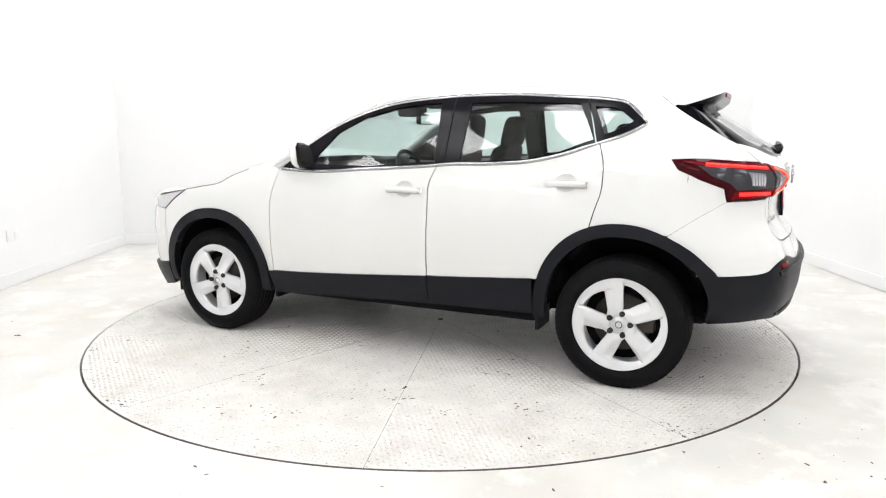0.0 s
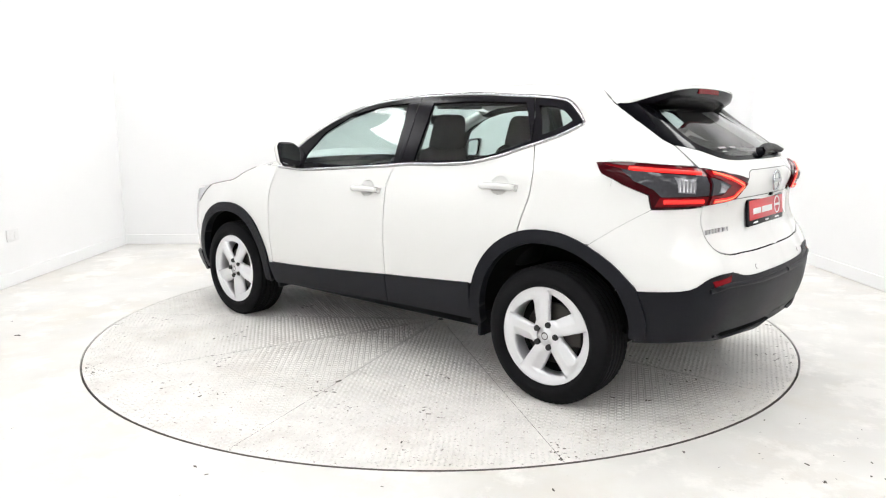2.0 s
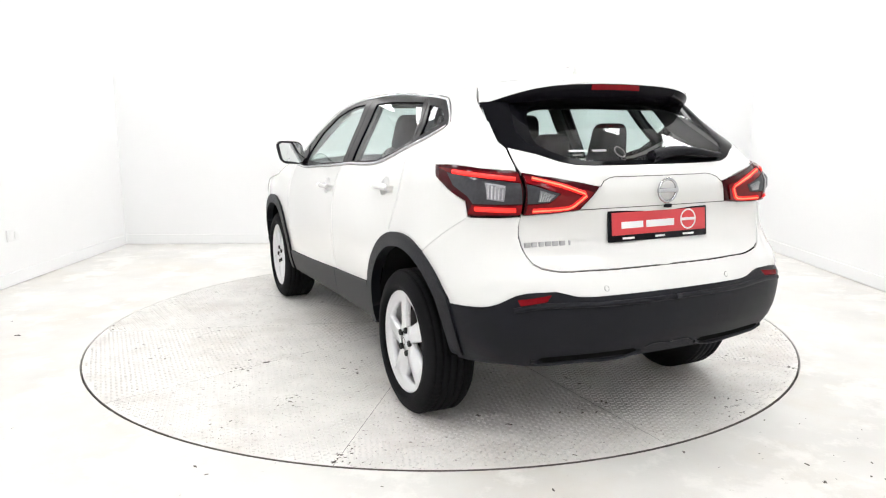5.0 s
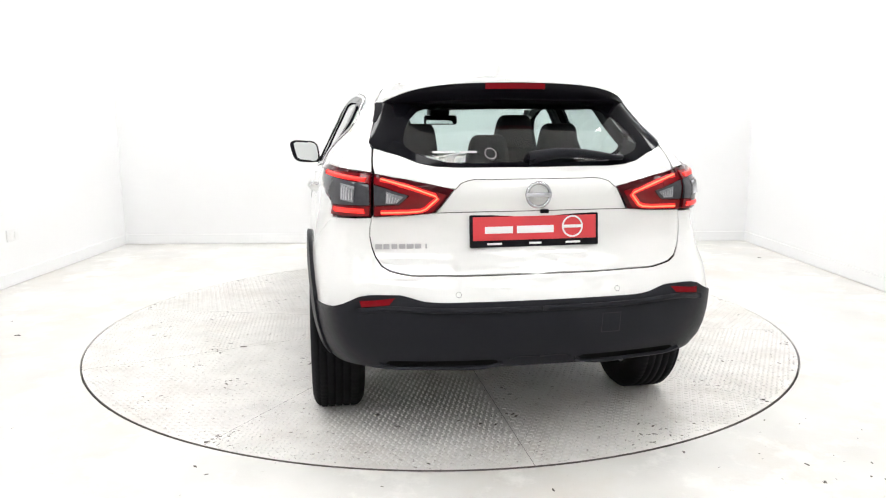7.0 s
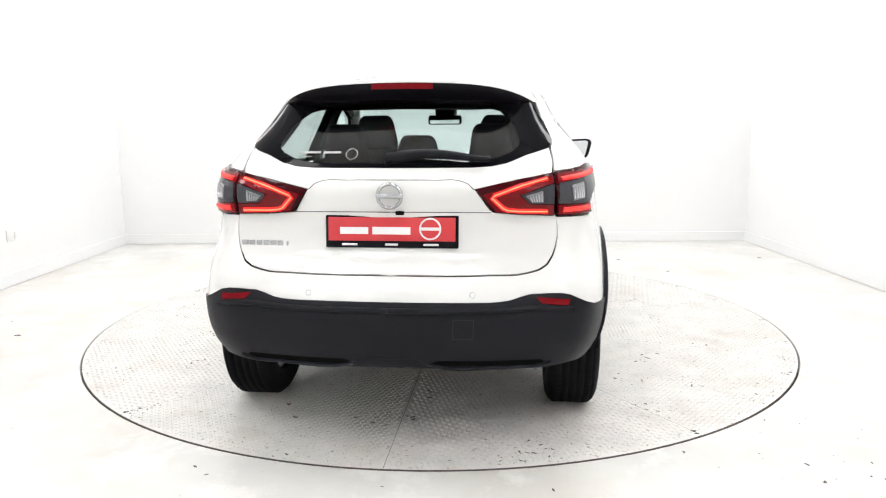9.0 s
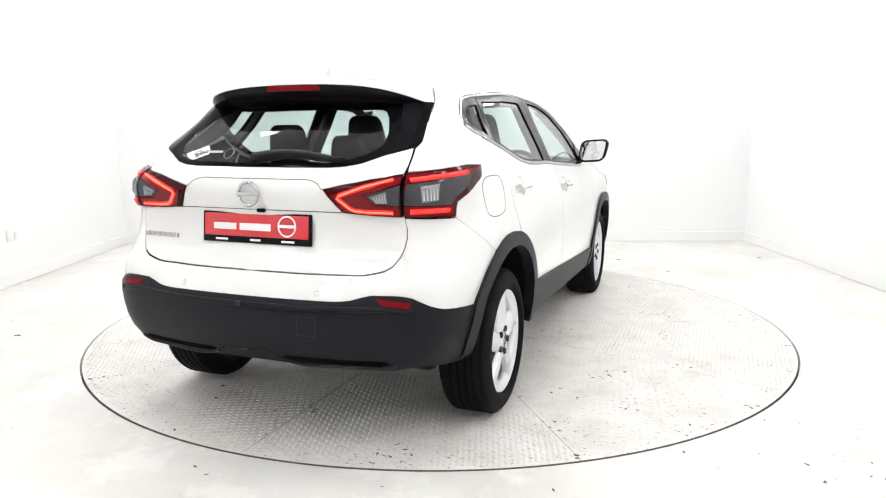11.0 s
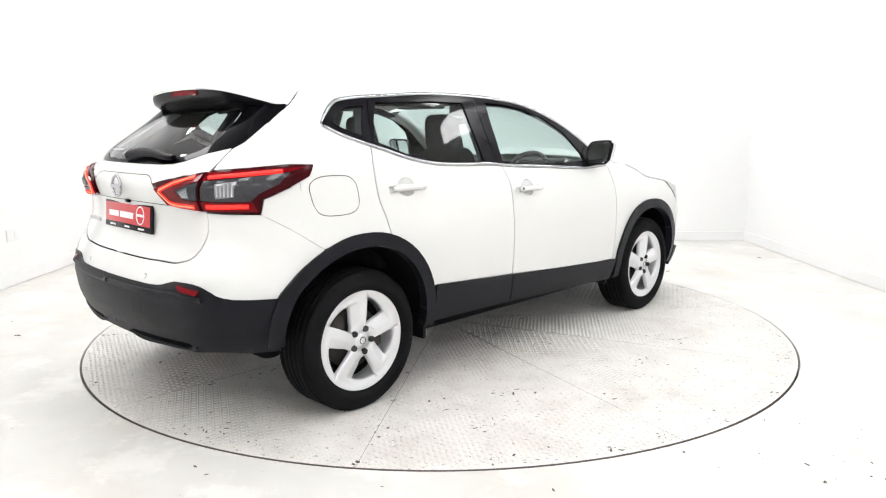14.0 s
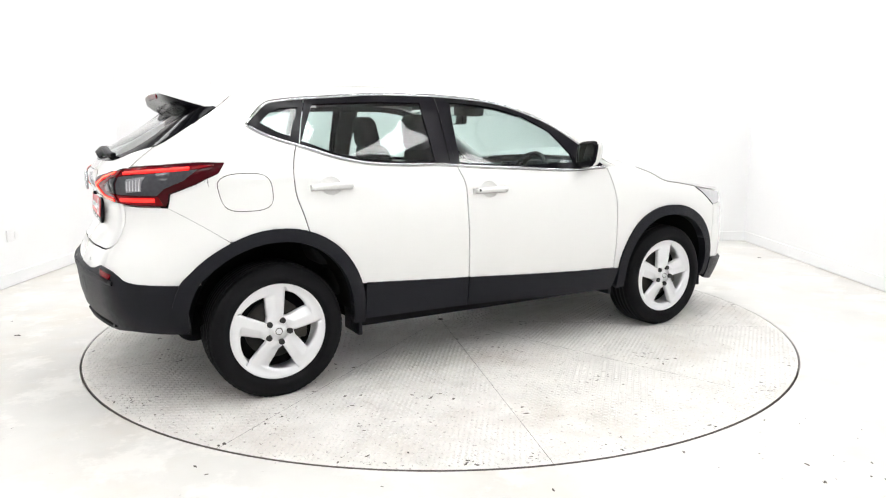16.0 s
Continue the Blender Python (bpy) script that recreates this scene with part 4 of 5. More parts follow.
def plate():
    m = pose(0, -2.102, .919, -5, 0, 0)
    bm = bmesh.new()
    box(bm, (-.262, -.012, -.064), (.262, .002, .064), .005)
    holder = part("number_plate", bm, GLOSS, CAR, "red dealer plate in a black holder")
    holder.matrix_basis = m
    bm = bmesh.new()
    box(bm, (-.250, -.0150, -.036), (.250, -.0125, .056), .001)
    part("red_face", bm, PLATE_RED, holder)
    # plain bars in place of the dealer's words
    for x, w, h in ((-.137, .112, .027), (.010, .150, .029)):
        bm = bmesh.new()
        box(bm, (x - w / 2 - .01, -.0168, .004 - h / 2), (x + w / 2 - .01, -.0152, .004 + h / 2), .0006)
        part("white_bar", bm, BAR_WHITE, holder)
    for x, w in ((-.165, .06), (.0, .05), (.155, .06)):
        bm = bmesh.new()
        box(bm, (x - w / 2, -.0145, -.054), (x + w / 2, -.0122, -.046), .0004)
        part("small_bar", bm, BAR_WHITE, holder)
    for x, z, r, t, bar, mat in ((.152, .012, .040, .0035, .085, BAR_WHITE),):
        verts, faces = ring_mesh(r, t)
        b = mesh_ob("round_emblem", [(x + v[0], -.0165 + v[1] * .5, z + v[2]) for v in verts], faces, mat, holder)
        bm = bmesh.new()
        box(bm, (x - bar / 2, -.0178, z - .006), (x + bar / 2, -.0152, z + .006), .0005)
        part("emblem_bar", bm, mat, holder)
    # badge on the tailgate: a chrome ring and bar
    c = on_tail(0, 1.062, .010)
    verts, faces = ring_mesh(.046, .0065)
    badge = mesh_ob("badge", [(v[0], c.y + v[1], c.z + v[2]) for v in verts], faces, CHROME, CAR, "round chrome badge")
    bm = bmesh.new()
    box(bm, (-.052, c.y - .009, c.z - .009), (.052, c.y + .006, c.z + .009), .003)
    part("badge_bar", bm, CHROME, badge)
    # model script as plain chrome bars
    for i, w in enumerate((.027, .024, .022, .024, .027, .024, .007)):
        x = -.612 + .0305 * i
        q = on_tail(x, .864, .004)
        bm = bmesh.new()
        box(bm, (x - w / 2, q.y - .002, .855), (x + w / 2, q.y + .010, .874), .002)
        part("script_bar", bm, BADGE, CAR)
    # camera and wiper
    bm = bmesh.new()
    q = on_tail(0.035, .996, 0)
    box(bm, (.018, q.y - .014, .986), (.052, q.y + .01, 1.002), .004)
    part("reversing_camera", bm, GLOSS, CAR)
    q = on_tail(-.01, 1.20, .02)
    bm = bmesh.new()
    bmesh.ops.create_cone(bm, cap_ends=True, segments=20, radius1=.026, radius2=.018, depth=.03, matrix=Matrix.Translation(q) @ pose(0, 0, 0, 70, 0, 0))
    wiper = part("wiper", bm, GLOSS, CAR, "black rear wiper parked flat")
    verts, faces = [], []
    n = 16
    for i in range(n + 1):
        t = i / n
        x = -.02 + .40 * t
        z = 1.198 + .024 * math.sin(math.pi * min(1, t * 1.1)) * (1 - .35 * t)
        y = on_tail(x, z, .022 + .016 * math.sin(math.pi * t)).y
        w = .025 * (1 - .55 * t)
        verts += [(x, y - .004, z + w), (x, y - .020, z + w * .3), (x, y - .008, z - w), (x, y + .012, z - w), (x, y + .012, z + w)]
    for i in range(n):
        for k in range(5):
            faces.append((i * 5 + k, i * 5 + (k + 1) % 5, i * 5 + 5 + (k + 1) % 5, i * 5 + 5 + k))
    mesh_ob("wiper_arm", verts, [f[::-1] for f in faces], PLASTIC, wiper)


def ring_mesh(r, t, n=32):
    verts, faces = [], []
    for i in range(n):
        a = 2 * math.pi * i / n
        for j in range(6):
            b = 2 * math.pi * j / 6
            verts.append(((r + t * math.cos(b)) * math.cos(a), t * math.sin(b), (r + t * math.cos(b)) * math.sin(a)))
    for i in range(n):
        for j in range(6):
            faces.append((i * 6 + j, i * 6 + (j + 1) % 6, ((i + 1) % n) * 6 + (j + 1) % 6, ((i + 1) % n) * 6 + j))
    return verts, faces


def grid_ob(name, rows, mat, parent, label=""):
    k = len(rows[0])
    verts = [v for r in rows for v in r]
    faces = [(i * k + q, i * k + q + 1, (i + 1) * k + q + 1, (i + 1) * k + q) for i in range(len(rows) - 1) for q in range(k - 1)]
    return mesh_ob(name, verts, faces, mat, parent, label)


def top_and_nose():
    edge = fine(ROOF_EDGE, .03)
    u = np.linspace(-1, 1, 25)
    # roof
    line = [e for e in edge if -1.80 < e[0] < .13]
    rows = [roof_row(s, z, u) for s, z in line]
    grid_ob("roof", [r[::-1] for r in rows], PAINT, CAR, "white roof skin")
    front = rows[0]
    # windscreen from the roof to the scuttle
    pillar = [e for e in edge if e[0] >= rows[0][0][1] - .001 and e[0] >= .12]
    n = len(pillar)
    screen = []
    for i, (s, z) in enumerate(sorted(pillar, key=lambda p: p[0])):
        q = skin(s, z)
        t = i / max(1, n - 1)
        screen.append([(q[0] * k, q[1] + (.17 + .10 * t) * (1 - k * k), z + (.05 * (1 - t) + .0) * (1 - abs(k) ** 2.4)) for k in u])
    glass = grid_ob("windscreen", screen, GLASS, CAR, "clear windscreen")
    glass.visible_shadow = False
    for sgn in (1, -1):
        verts, faces = [], []
        for s, z in sorted(pillar, key=lambda p: p[0]):
            q = skin(s, z)
            verts += [(sgn * (q[0] + .002), q[1] + .004, z + .004), (sgn * (q[0] - .06), q[1] + .025, z + .008), (sgn * (q[0] - .07), q[1] - .02, z - .03), (sgn * (q[0] - .02), q[1] - .04, z - .04)]
        for i in range(n - 1):
            for k in range(4):
                faces.append((i * 4 + k, i * 4 + (k + 1) % 4, i * 4 + 4 + (k + 1) % 4, i * 4 + 4 + k))
        mesh_ob("windscreen_pillar", verts, faces, PAINT, CAR)
    # bonnet
    hl = fine(HOOD_LINE + [(1.75, .90), (2.0, .89), (2.25, .885)], .05)
    rows = []
    for s, z in hl:
        q = skin(s, z)
        rows.append([(q[0] * k, q[1] + (.24 if s < 1.0 else .24 * max(0, 1 - (s - 1.0) / .5)) * (1 - k * k) * .8 + .05 * max(0, s - 1.3) * (1 - k * k), z + .045 * (1 - abs(k) ** 3) * min(1, max(.25, 1.4 - (s - .7)))) for k in u])
    grid_ob("bonnet", rows, PAINT, CAR, "white bonnet")
    panel("front_bumper", [(1.705, .79), (1.685, .6), (1.665, .43), (1.9, .40), (NOSE, .40), (NOSE, .885), (2.25, .885), (2.0, .87), (1.9, .80)], PAINT, CAR, whole=True, label="white front bumper")
    panel("front_bumper_lower", [(1.662, .425), (1.9, .395), (NOSE, .395), (NOSE, .24), (1.9, .24), (1.68, .28)], PLASTIC, CAR, whole=True, lift=.022, flange=.05, label="black lower front bumper")
    for side in (1, -1):
        panel("headlamp", [(1.525, .924), (1.59, .880), (1.705, .795), (1.82, .80), (1.92, .86), (1.72, .89)], HEADLAMP, CAR, side, lift=.002, step=.04, label="clear headlamp")
        bead("bonnet_joint", HOOD_LINE[2:], GAP, CAR, side, .005, .001)
        bead("headlamp_edge", [(1.522, .926), (1.585, .882), (1.705, .793)], GLOSS, CAR, side, .008, .003)
    # aerial fin on the roof
    bm = bmesh.new()
    r = bmesh.ops.create_cube(bm, size=1, matrix=Matrix.Translation((0, -1.40, 1.584)) @ Matrix.Diagonal((.06, .17, .055, 1)))
    for v in bm.verts:
        if v.co.z > 1.59:
            v.co.x *= .25
            v.co.y = -1.45 + (v.co.y + 1.4) * .45
    bmesh.ops.bevel(bm, geom=bm.edges[:], offset=.008, segments=3, affect="EDGES")
    part("aerial_fin", bm, PAINT, CAR, "white shark-fin aerial")


def door_mirror(side):
    yaw = .006 if side > 0 else .030
    tilt = yaw + .005

    def mirror_point(u, y, w):
        """A point of the housing, which is wider at its top and turned in towards the driver."""
        x = .925 + .098 * u * (1 + .10 * w * (u > 0)) + .010 * w
        return Vector((x, .475 + y - yaw * (x - .925) / .098, 1.163 + .079 * w + .006 * u))

    def ahead(c):
        return c.y - .475 + yaw * (c.x - .925) / .098
    bm = bmesh.new()
    bmesh.ops.create_uvsphere(bm, u_segments=28, v_segments=18, radius=1)
    for v in bm.verts:
        x, y, z = v.co
        f = lambda a, p: math.copysign(abs(a) ** p, a)
        y2 = f(y, .75) * (.062 if y > 0 else .026)
        v.co = mirror_point(f(x, .5) * (1 - .12 * max(0, y)), y2, f(z, .5) * (1 - .25 * max(0, y)))
    low = bm.copy()
    for b, keep in ((bm, lambda c: ahead(c) > -.010), (low, lambda c: ahead(c) <= -.010)):
        dead = [q for q in b.faces if not keep(q.calc_center_median()) or (ahead(q.calc_center_median()) < -.02 and abs(q.calc_center_median().x - .925) < .082 and abs(q.calc_center_median().z - 1.163) < .064)]
        bmesh.ops.delete(b, geom=dead, context="FACES")
        if side < 0:
            bmesh.ops.scale(b, vec=(-1, 1, 1), verts=b.verts)
    cap = part("door_mirror", bm, PAINT, CAR, "white door mirror with a black rim")
    part("mirror_rim", low, GLOSS, cap)
    bm = bmesh.new()
    a = [mirror_point(.88 * math.copysign(abs(math.cos(t)) ** .5, math.cos(t)), -.010 + tilt * math.copysign(abs(math.cos(t)) ** .5, math.cos(t)) * .88, .86 * math.copysign(abs(math.sin(t)) ** .5, math.sin(t))) for t in np.linspace(0, 2 * math.pi, 33)[:-1]]
    vs = [bm.verts.new((side * p.x, p.y, p.z)) for p in a]
    bm.faces.new(vs)
    part("mirror_glass", bm, MIRROR, cap)
    bm = bmesh.new()
    box(bm, (.80, .47, 1.085), (.90, .58, 1.125), .012)
    if side < 0:
        bmesh.ops.scale(bm, vec=(-1, 1, 1), verts=bm.verts)
    part("mirror_foot", bm, GLOSS, cap)
    panel("mirror_base", [(.47, 1.085), (.66, 1.088), (.60, 1.165), (.535, 1.205), (.46, 1.16)], GLOSS, CAR, side, lift=.006, step=.04)


def wheel(x, y, side, turn):
    """An alloy wheel with its outer face towards +x, at the hub."""
    v, f = lathe([(.20, -.19), (.213, -.18), (.205, -.10), (.2, -.03), (.207, -.014), (.222, -.008), (.236, -.001), (.240, -.001), (.240, -.010), (.215, -.02)], 64)
    rim = mesh_ob("wheel", v, f, SILVER, CAR, "silver five-spoke alloy wheel")
    rim.matrix_basis = pose(side * x, y, AXLE_Z, 0, 0, 0 if side > 0 else 180) @ pose(0, 0, 0, turn, 0, 0)
    R = .339
    prof = [(.214, -.200), (.226, -.212), (.26, -.224), (.30, -.218), (.322, -.206), (R - .004, -.19)]
    for k in range(5):
        xa = -.185 + k * .034
        prof += [(R, xa), (R, xa + .026), (R - .007, xa + .028), (R - .007, xa + .032)]
    prof += [(R - .004, -.016), (.322, -.001), (.30, .011), (.275, .016), (.26, .0165), (.258, .014), (.250, .011), (.244, .004), (.240, -.002), (.232, -.010)]
    v, f = lathe(prof, 216)
    per = len(prof)
    for i, (h, cy, cz) in enumerate(v):
        r = math.hypot(cy, cz)
        if (i // per) % 3 == 0 and R - .012 < r and (h > -.05 or h < -.152):
            v[i] = (h, cy * (r - .0025) / r, cz * (r - .0025) / r)
    mesh_ob("tyre", v, f, RUBBER, rim, "black rubber tyre")
    # face: five spokes, each with one straight edge, a raised facet beside it and a sloping flank
    for k in range(5):
        a0 = 2 * math.pi * k / 5
        n = 17
        rs = (.050, .060, .070, .074, .0765, .083, .088, .093, .102, .115, .13, .148, .166, .178, .183, .187, .192, .197, .202, .2055, .209, .216, .224, .232)
        verts, faces = [], []
        for r in rs:
            edge = math.degrees(math.asin(min(1, .017 / r)))
            far = edge if r < .076 or r > .2085 else max(edge, float(np.interp(r, (.076, .081, .090, .112, .148, .183, .187, .195, .2085), (12.9, 20, 30, 36.5, 43, 47, 43, 29, 4.7))))
            lo, hi = -72 + 16 - edge, 16 - far
            slope = float(np.interp(r, (.06, .095, .165, .212), (0, 1, 1, 0)))
            for j in range(n):
                t = j / (n - 1)
                d = radians(lo + (hi - lo) * t)
                x = -.016 + .012 * math.sin(min(1, r / .2) * math.pi * .85) - slope * (.018 * max(0, (t - .5) / .5) + .004 * max(0, 1 - t / .1))
                verts.append((x if r < .214 else -.010 + (r - .214) * .3, r * math.cos(a0 + d), r * math.sin(a0 + d)))
        m = len(verts)
        for i in range(len(rs) - 1):
            for j in range(n - 1):
                faces.append((i * n + j, (i + 1) * n + j, (i + 1) * n + j + 1, i * n + j + 1))
        # side walls
        verts += [(vx - .024, vy, vz) for vx, vy, vz in verts[:m]]
        for j in (0, n - 1):
            for i in range(len(rs) - 1):
                p, q = i * n + j, (i + 1) * n + j
                faces.append((p, q, q + m, p + m) if j else (p, p + m, q + m, q))
        mesh_ob("spoke", verts, faces, SILVER, rim)
        bm = bmesh.new()
        a = a0
        bmesh.ops.create_cone(bm, cap_ends=True, segments=14, radius1=.0165, radius2=.014, depth=.02, matrix=Matrix.Translation((-.010, .0571 * math.cos(a), .0571 * math.sin(a))) @ pose(0, 0, 0, 0, 90, 0))
        part("wheel_nut", bm, GAP, rim)
    v, f = lathe([(.0001, -.0025), (.022, -.003), (.026, -.005), (.030, -.010), (.040, -.013), (.056, -.016)], 40)
    mesh_ob("hub_cap", v, f, SILVER, rim, "round silver hub cap")
    v, f = lathe([(.0145, -.0015), (.0165, .0002), (.0185, -.0015)], 24)
    mesh_ob("cap_ring", v, f, STEEL, rim)
    v, f = lathe([(.03, -.075), (.148, -.075), (.148, -.10), (.03, -.10)], 48)
    mesh_ob("brake_disc", v, f, STEEL, rim, "dull steel brake disc")
    v, f = lathe([(.02, -.105), (.2, -.105)], 32)
    mesh_ob("back_plate", v, f, DARK, rim)
    bm = bmesh.new()
    box(bm, (-.115, .06, -.05), (-.055, .165, .07), .012)
    part("brake_caliper", bm, STEEL, rim)


def soft_box(lo, hi, bevel, lean=0.0, pivot=None, taper=1.0):
    bm = bmesh.new()
    box(bm, lo, hi, bevel, seg=4)
    zc0, zc1 = lo[2], hi[2]
    for v in bm.verts:
        t = (v.co.z - zc0) / (zc1 - zc0)
        v.co.x = (lo[0] + hi[0]) / 2 + (v.co.x - (lo[0] + hi[0]) / 2) * (1 + (taper - 1) * t)
        v.co.y -= lean * (v.co.z - zc0)
    return bm


def seat(x, y):
    root = part("front_seat", soft_box((x - .25, y - .22, .42), (x + .25, y + .30, .60), .06), FABRIC, CAR, "dark cloth front seat")
    part("backrest", soft_box((x - .245, y - .30, .55), (x + .245, y - .17, 1.21), .06, .30, taper=.70), FABRIC, root)
    part("headrest", soft_box((x - .14, y - .50, 1.185), (x + .14, y - .39, 1.40), .05, .18, taper=.72), FABRIC, root)
    for dx in (-.06, .06):
        bm = bmesh.new()
        bmesh.ops.create_cone(bm, segments=10, radius1=.007, radius2=.007, depth=.12, matrix=Matrix.Translation((x + dx, y - .435, 1.18)))
        part("headrest_post", bm, CHROME, root)


def cabin():
    bm = bmesh.new()
    box(bm, (-.58, -1.80, .30), (.58, 1.70, .42), .03)
    part("underbody", bm, DARK, CAR, "black underbody")
    for y0, y1 in ((-.95, .80),):
        bm = bmesh.new()
        box(bm, (-.80, y0, .28), (.80, y1, .42), .02)
        part("floor_pan", bm, DARK, CAR)
    for side in (1, -1):
        panel("door_card", [(.72, .45), (.70, 1.07), (.08, 1.08), (-.7, 1.12), (-1.05, 1.165), (-1.22, 1.21), (-1.2, .88), (-.98, .80), (-.9, .5)], TRIM, CAR, side, lift=-.055, flange=0, step=.1)
        panel("pillar_trim", [(-.36, 1.11), (-.36, 1.47), (-.47, 1.47), (-.47, 1.11)], TRIM, CAR, side, lift=-.04, flange=.02, step=.08)
        panel("cargo_trim", [(-1.25, .88), (-1.25, 1.23), (-1.5, 1.31), (-1.75, 1.25), (-1.95, 1.2), (-1.95, .88)], TRIM, CAR, side, lift=-.06, flange=0, step=.1)
        panel("rear_pillar_trim", [(-1.26, 1.25), (-1.15, 1.47), (-1.21, 1.47), (-1.30, 1.27)], TRIM, CAR, side, lift=-.03, flange=.02, step=.08)
        panel("rear_pillar_trim", [(-1.50, 1.33), (-1.42, 1.44), (-1.40, 1.48), (-1.75, 1.48), (-1.92, 1.34), (-2.0, 1.24), (-1.7, 1.22)], TRIM, CAR, side, lift=-.045, flange=.0, step=.08)
        panel("roof_side_trim", [(.16, 1.39), (-.02, 1.437), (-.17, 1.455), (-.5, 1.458), (-1.12, 1.446), (-1.3, 1.42), (-1.3, 1.50), (-.3, 1.508), (0, 1.48), (.16, 1.43)], TRIM, CAR, side, lift=-.03, flange=0, step=.06)
    u = np.linspace(-1, 1, 13)
    grid_ob("headliner", [[(x * w, y, z + .062 * (1 - x * x)) for x in u] for y, w, z in ((.16, .50, 1.468), (-.3, .55, 1.497), (-.9, .55, 1.502), (-1.4, .50, 1.492), (-1.66, .48, 1.47))], LINER, CAR)
    # silencer slung under the boot
    v, f = lathe([(.001, -.225), (.06, -.222), (.068, -.20), (.070, .20), (.062, .222), (.001, .225)], 28)
    mesh_ob("silencer", [(x + .42, -1.76 + y * 1.25, .352 + z) for x, y, z in v], f, DARK, CAR, "dark exhaust silencer")
    # dashboard
    bm = bmesh.new()
    box(bm, (-.74, .58, .70), (.74, 1.0, 1.06), .07, seg=4)
    for v in bm.verts:
        if v.co.y > .8:
            v.co.z -= .02
    dash = part("dashboard", bm, TRIM, CAR, "dark soft plastic dashboard")
    bm = bmesh.new()
    box(bm, (-.10, .55, .98), (.12, .60, 1.085), .012)
    part("screen", bm, GLOSS, dash)
    bm = bmesh.new()
    box(bm, (.20, .54, 1.02), (.58, .72, 1.11), .035)
    part("instrument_hood", bm, TRIM, dash)
    bm = bmesh.new()
    box(bm, (-.12, -.5, .40), (.12, .58, .68), .04)
    part("centre_console", bm, TRIM, CAR)
    # steering wheel on the right-hand side
    verts, faces = ring_mesh(.185, .016, 40)
    wheel_ob = mesh_ob("steering_wheel", verts, faces, TRIM, CAR, "black steering wheel")
    wheel_ob.matrix_basis = pose(.38, .42, .985, -24, 0, 0)
    bm = bmesh.new()
    box(bm, (-.075, -.005, -.06), (.075, .035, .05), .02)
    box(bm, (-.18, .0, -.015), (.18, .02, .02), .006)
    box(bm, (-.02, .0, -.18), (.02, .02, -.04), .006)
    part("wheel_boss", bm, TRIM, wheel_ob)
    for x in (-.38, .38):
        seat(x, .08)
    bench = part("rear_bench", soft_box((-.66, -1.05, .42), (.66, -.52, .62), .06), FABRIC, CAR, "dark cloth rear bench")
    part("bench_back", soft_box((-.66, -1.13, .60), (.66, -1.0, 1.13), .05, .34, taper=.93), FABRIC, bench)
    for x, w, h in ((-.36, .122, 1.34), (0, .12, 1.285), (.36, .122, 1.34)):
        part("headrest", soft_box((x - w, -1.33, 1.11), (x + w, -1.23, h), .042, .15, taper=.70), FABRIC, bench)
    bm = bmesh.new()
    box(bm, (-.62, -1.92, .80), (.62, -1.30, .83), .01)
    part("parcel_shelf", bm, TRIM, CAR)
    # mirror and visor cluster
    bm = bmesh.new()
    box(bm, (-.115, .10, 1.345), (.115, .135, 1.41), .015)
    m = part("rear_view_mirror", bm, GLOSS, CAR)
    bm = bmesh.new()
    box(bm, (-.10, .0985, 1.352), (.10, .0997, 1.403))
    part("mirror_glass", bm, MIRROR, m, smooth=False)
    bm = bmesh.new()
    box(bm, (-.07, .13, 1.40), (.07, .30, 1.49), .02)
    part("sensor_housing", bm, TRIM, CAR)
    for x in (-.3, .3):
        bm = bmesh.new()
        box(bm, (x - .17, .02, 1.455), (x + .17, .16, 1.475), .008)
        part("sun_visor", bm, LINER, CAR)


for sgn in (1, -1):
    body(sgn)
    door_mirror(sgn)
tail()
top_and_nose()
cabin()
# fuel flap on the right-hand flank
flap = [(-1.535 + .127 * math.copysign(abs(math.cos(t)) ** .62, math.cos(t)), 1.025 + .088 * math.copysign(abs(math.sin(t)) ** .62, math.sin(t))) for t in np.linspace(0, 2 * math.pi, 41)[:-1]]
bead("fuel_flap_joint", flap, GAP, CAR, 1, .0035, .0006, closed=True, smooth_line=False)
for x, y, side, turn in ((.853, FRONT_AXLE, 1, -9), (.866, FRONT_AXLE, -1, 36), (.853, REAR_AXLE, 1, -5), (.876, REAR_AXLE, -1, 3)):
    wheel(x, y, side, turn)

# ---- dirt ----
for i, (x, y, r) in enumerate(((-1.30, -.42, .018), (-.58, -1.63, .014), (-.50, -1.78, .012), (-1.32, -1.79, .014), (.69, -.23, .006), (1.29, -1.80, .016), (-1.27, -1.75, .01))):
    speck("grime_spot", (x, y), r, TABLE, i)
for i, (x, y, r) in enumerate(((-2.758, -.357, .016), (3.272, 2.307, .018), (1.813, 2.258, .015), (2.116, 1.635, .014), (-3.0, .0, .006))):
    tagged(speck("grime_spot", (x, y), r, None, 20 + i), "dark crumb of dirt on the white floor", "dirt", "floor crumbs")


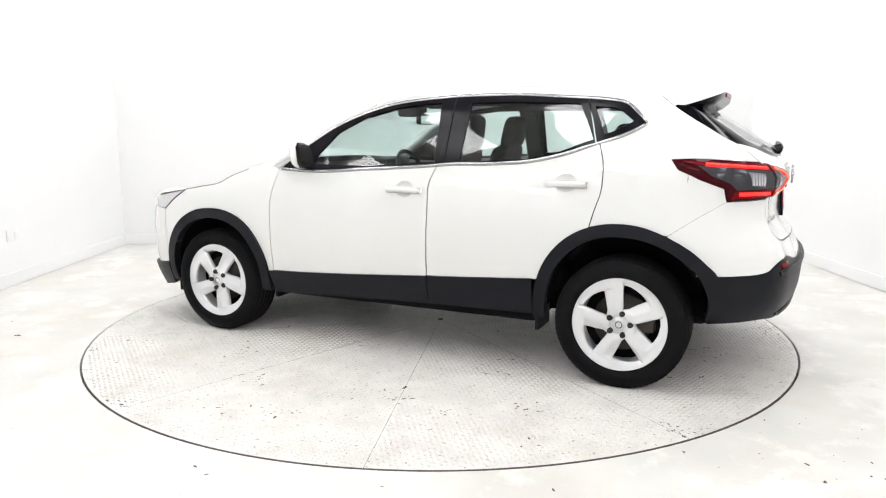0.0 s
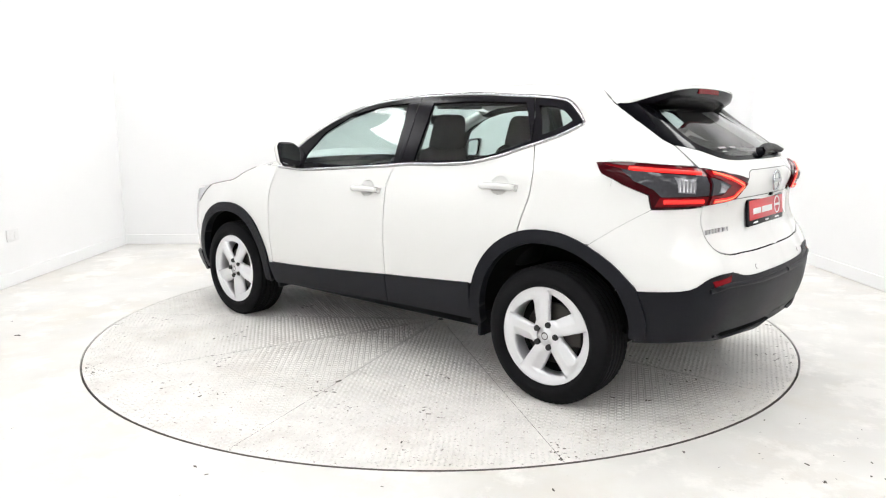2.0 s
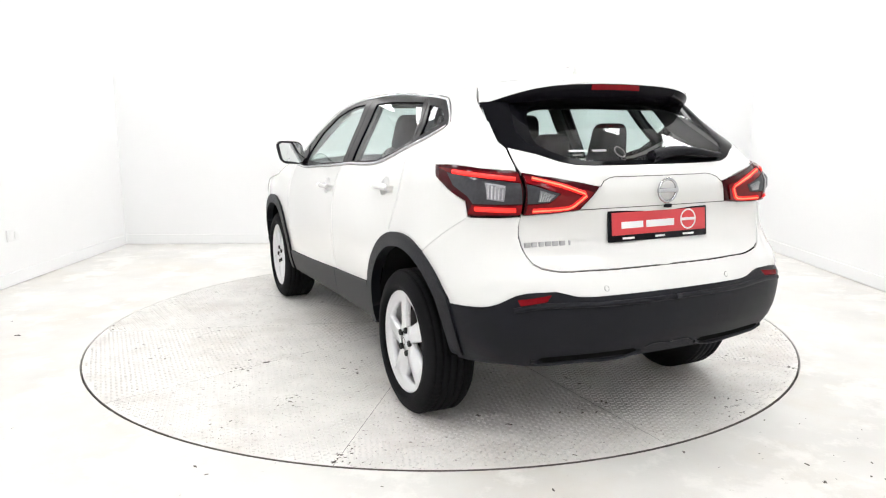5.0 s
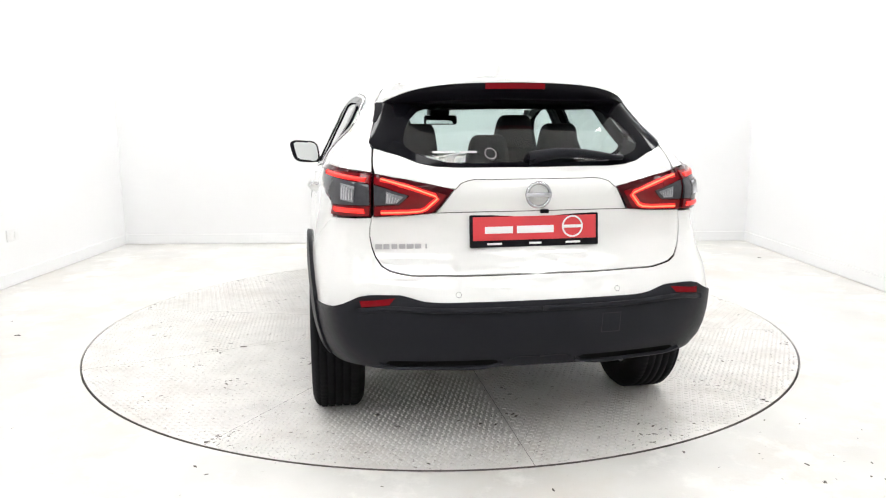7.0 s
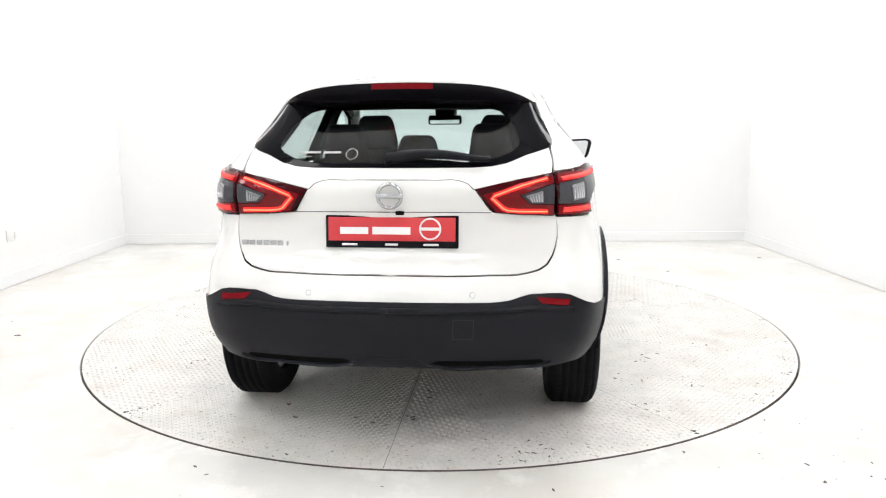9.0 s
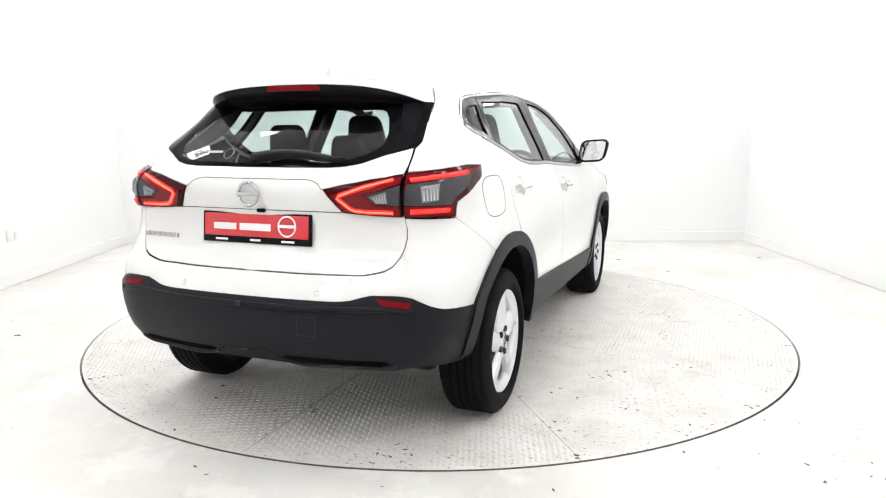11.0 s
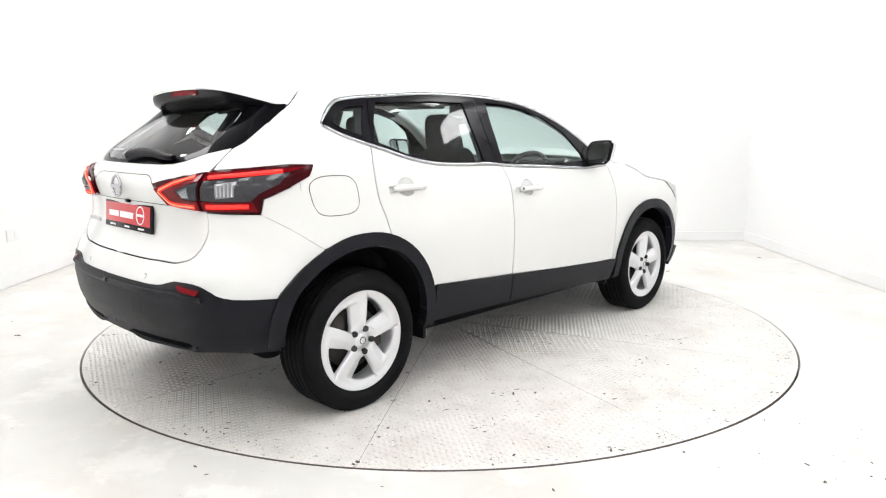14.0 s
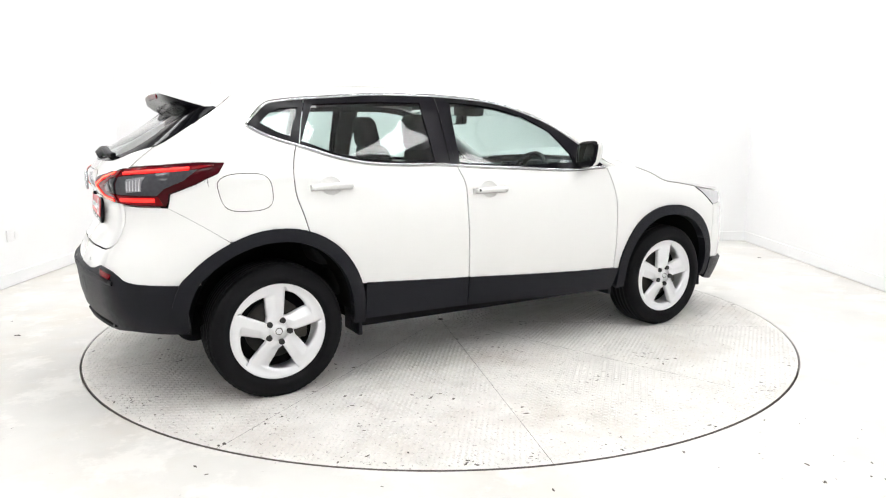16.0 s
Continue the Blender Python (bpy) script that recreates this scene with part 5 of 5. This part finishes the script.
def flakes(name, seed, n, place, z, parent, label, spread=.05):
    """Thin dark flakes of dirt and chipped paint, in loose clusters."""
    rnd = random.Random(seed)
    verts, faces = [], []
    while len(faces) < n:
        cx, cy = place(rnd)
        for _ in range(rnd.randint(3, 16)):
            x, y = cx + rnd.gauss(0, spread), cy + rnd.gauss(0, spread)
            r, a, k = rnd.choice((.0025, .003, .004, .006, .009)), rnd.uniform(0, 6.28), len(verts)
            if (math.hypot(x, y) > TABLE_R - .02) is (parent is TABLE) or abs(x) > 3.3:
                continue
            for i in range(6):
                t, q = a + i * math.pi / 3, r * rnd.uniform(.5, 1.3)
                u, v = q * math.cos(t) * 1.6, q * math.sin(t) * .7
                verts.append((x + u * math.cos(a) - v * math.sin(a), y + u * math.sin(a) + v * math.cos(a), z + rnd.uniform(0, .0015)))
            faces.append(tuple(range(k, k + 6)))
    return tagged(mesh_ob(name, verts, faces, GRIME, parent, smooth=False), label, "" if parent else "dirt", kind="stuff")


def on_deck(rnd):
    r, a = 2.2 * math.sqrt(rnd.random()), rnd.uniform(0, 2 * math.pi)
    return r * math.cos(a), r * math.sin(a)


def on_rim(rnd):
    a = rnd.uniform(0, 2 * math.pi)
    return 2.22 * math.cos(a), 2.22 * math.sin(a)


def before_table(rnd):
    a = radians(rnd.uniform(215, 330))
    r = rnd.uniform(2.36, 3.0)
    return r * math.cos(a), r * math.sin(a)


flakes("deck_dirt", 5, 420, on_deck, .0044, TABLE, "dark flakes of dirt on the chequer plate")
flakes("rim_dirt", 6, 130, on_rim, .0044, TABLE, "dark dirt along the turntable's edge")
flakes("floor_dirt", 7, 45, before_table, .0015, None, "small dark flakes of dirt on the painted floor", .35)


# ---- movement: the table turns with the car on it ----
def motions():
    turns = [(0, 64.18), (1.5, 52.58), (3.5, 36.70), (6, 17.27), (7.5, 5.59), (9, -5.85), (11.5, -25.41), (13, -36.82), (14.5, -48.64), (16, -60.56)]
    ts, an = np.array(turns).T
    rows, car_rows = [], []
    for k in range(33):
        t = k / 2
        a = float(cubic(ts, an, t))
        rows.append((t, pose(0, 0, 0, 0, 0, a)))
        car_rows.append((t, pose(0, 0, 0, 0, 0, a) @ pose(.027, 0, 0)))
    walk(TABLE, rows)
    walk(CAR, car_rows)


motions()
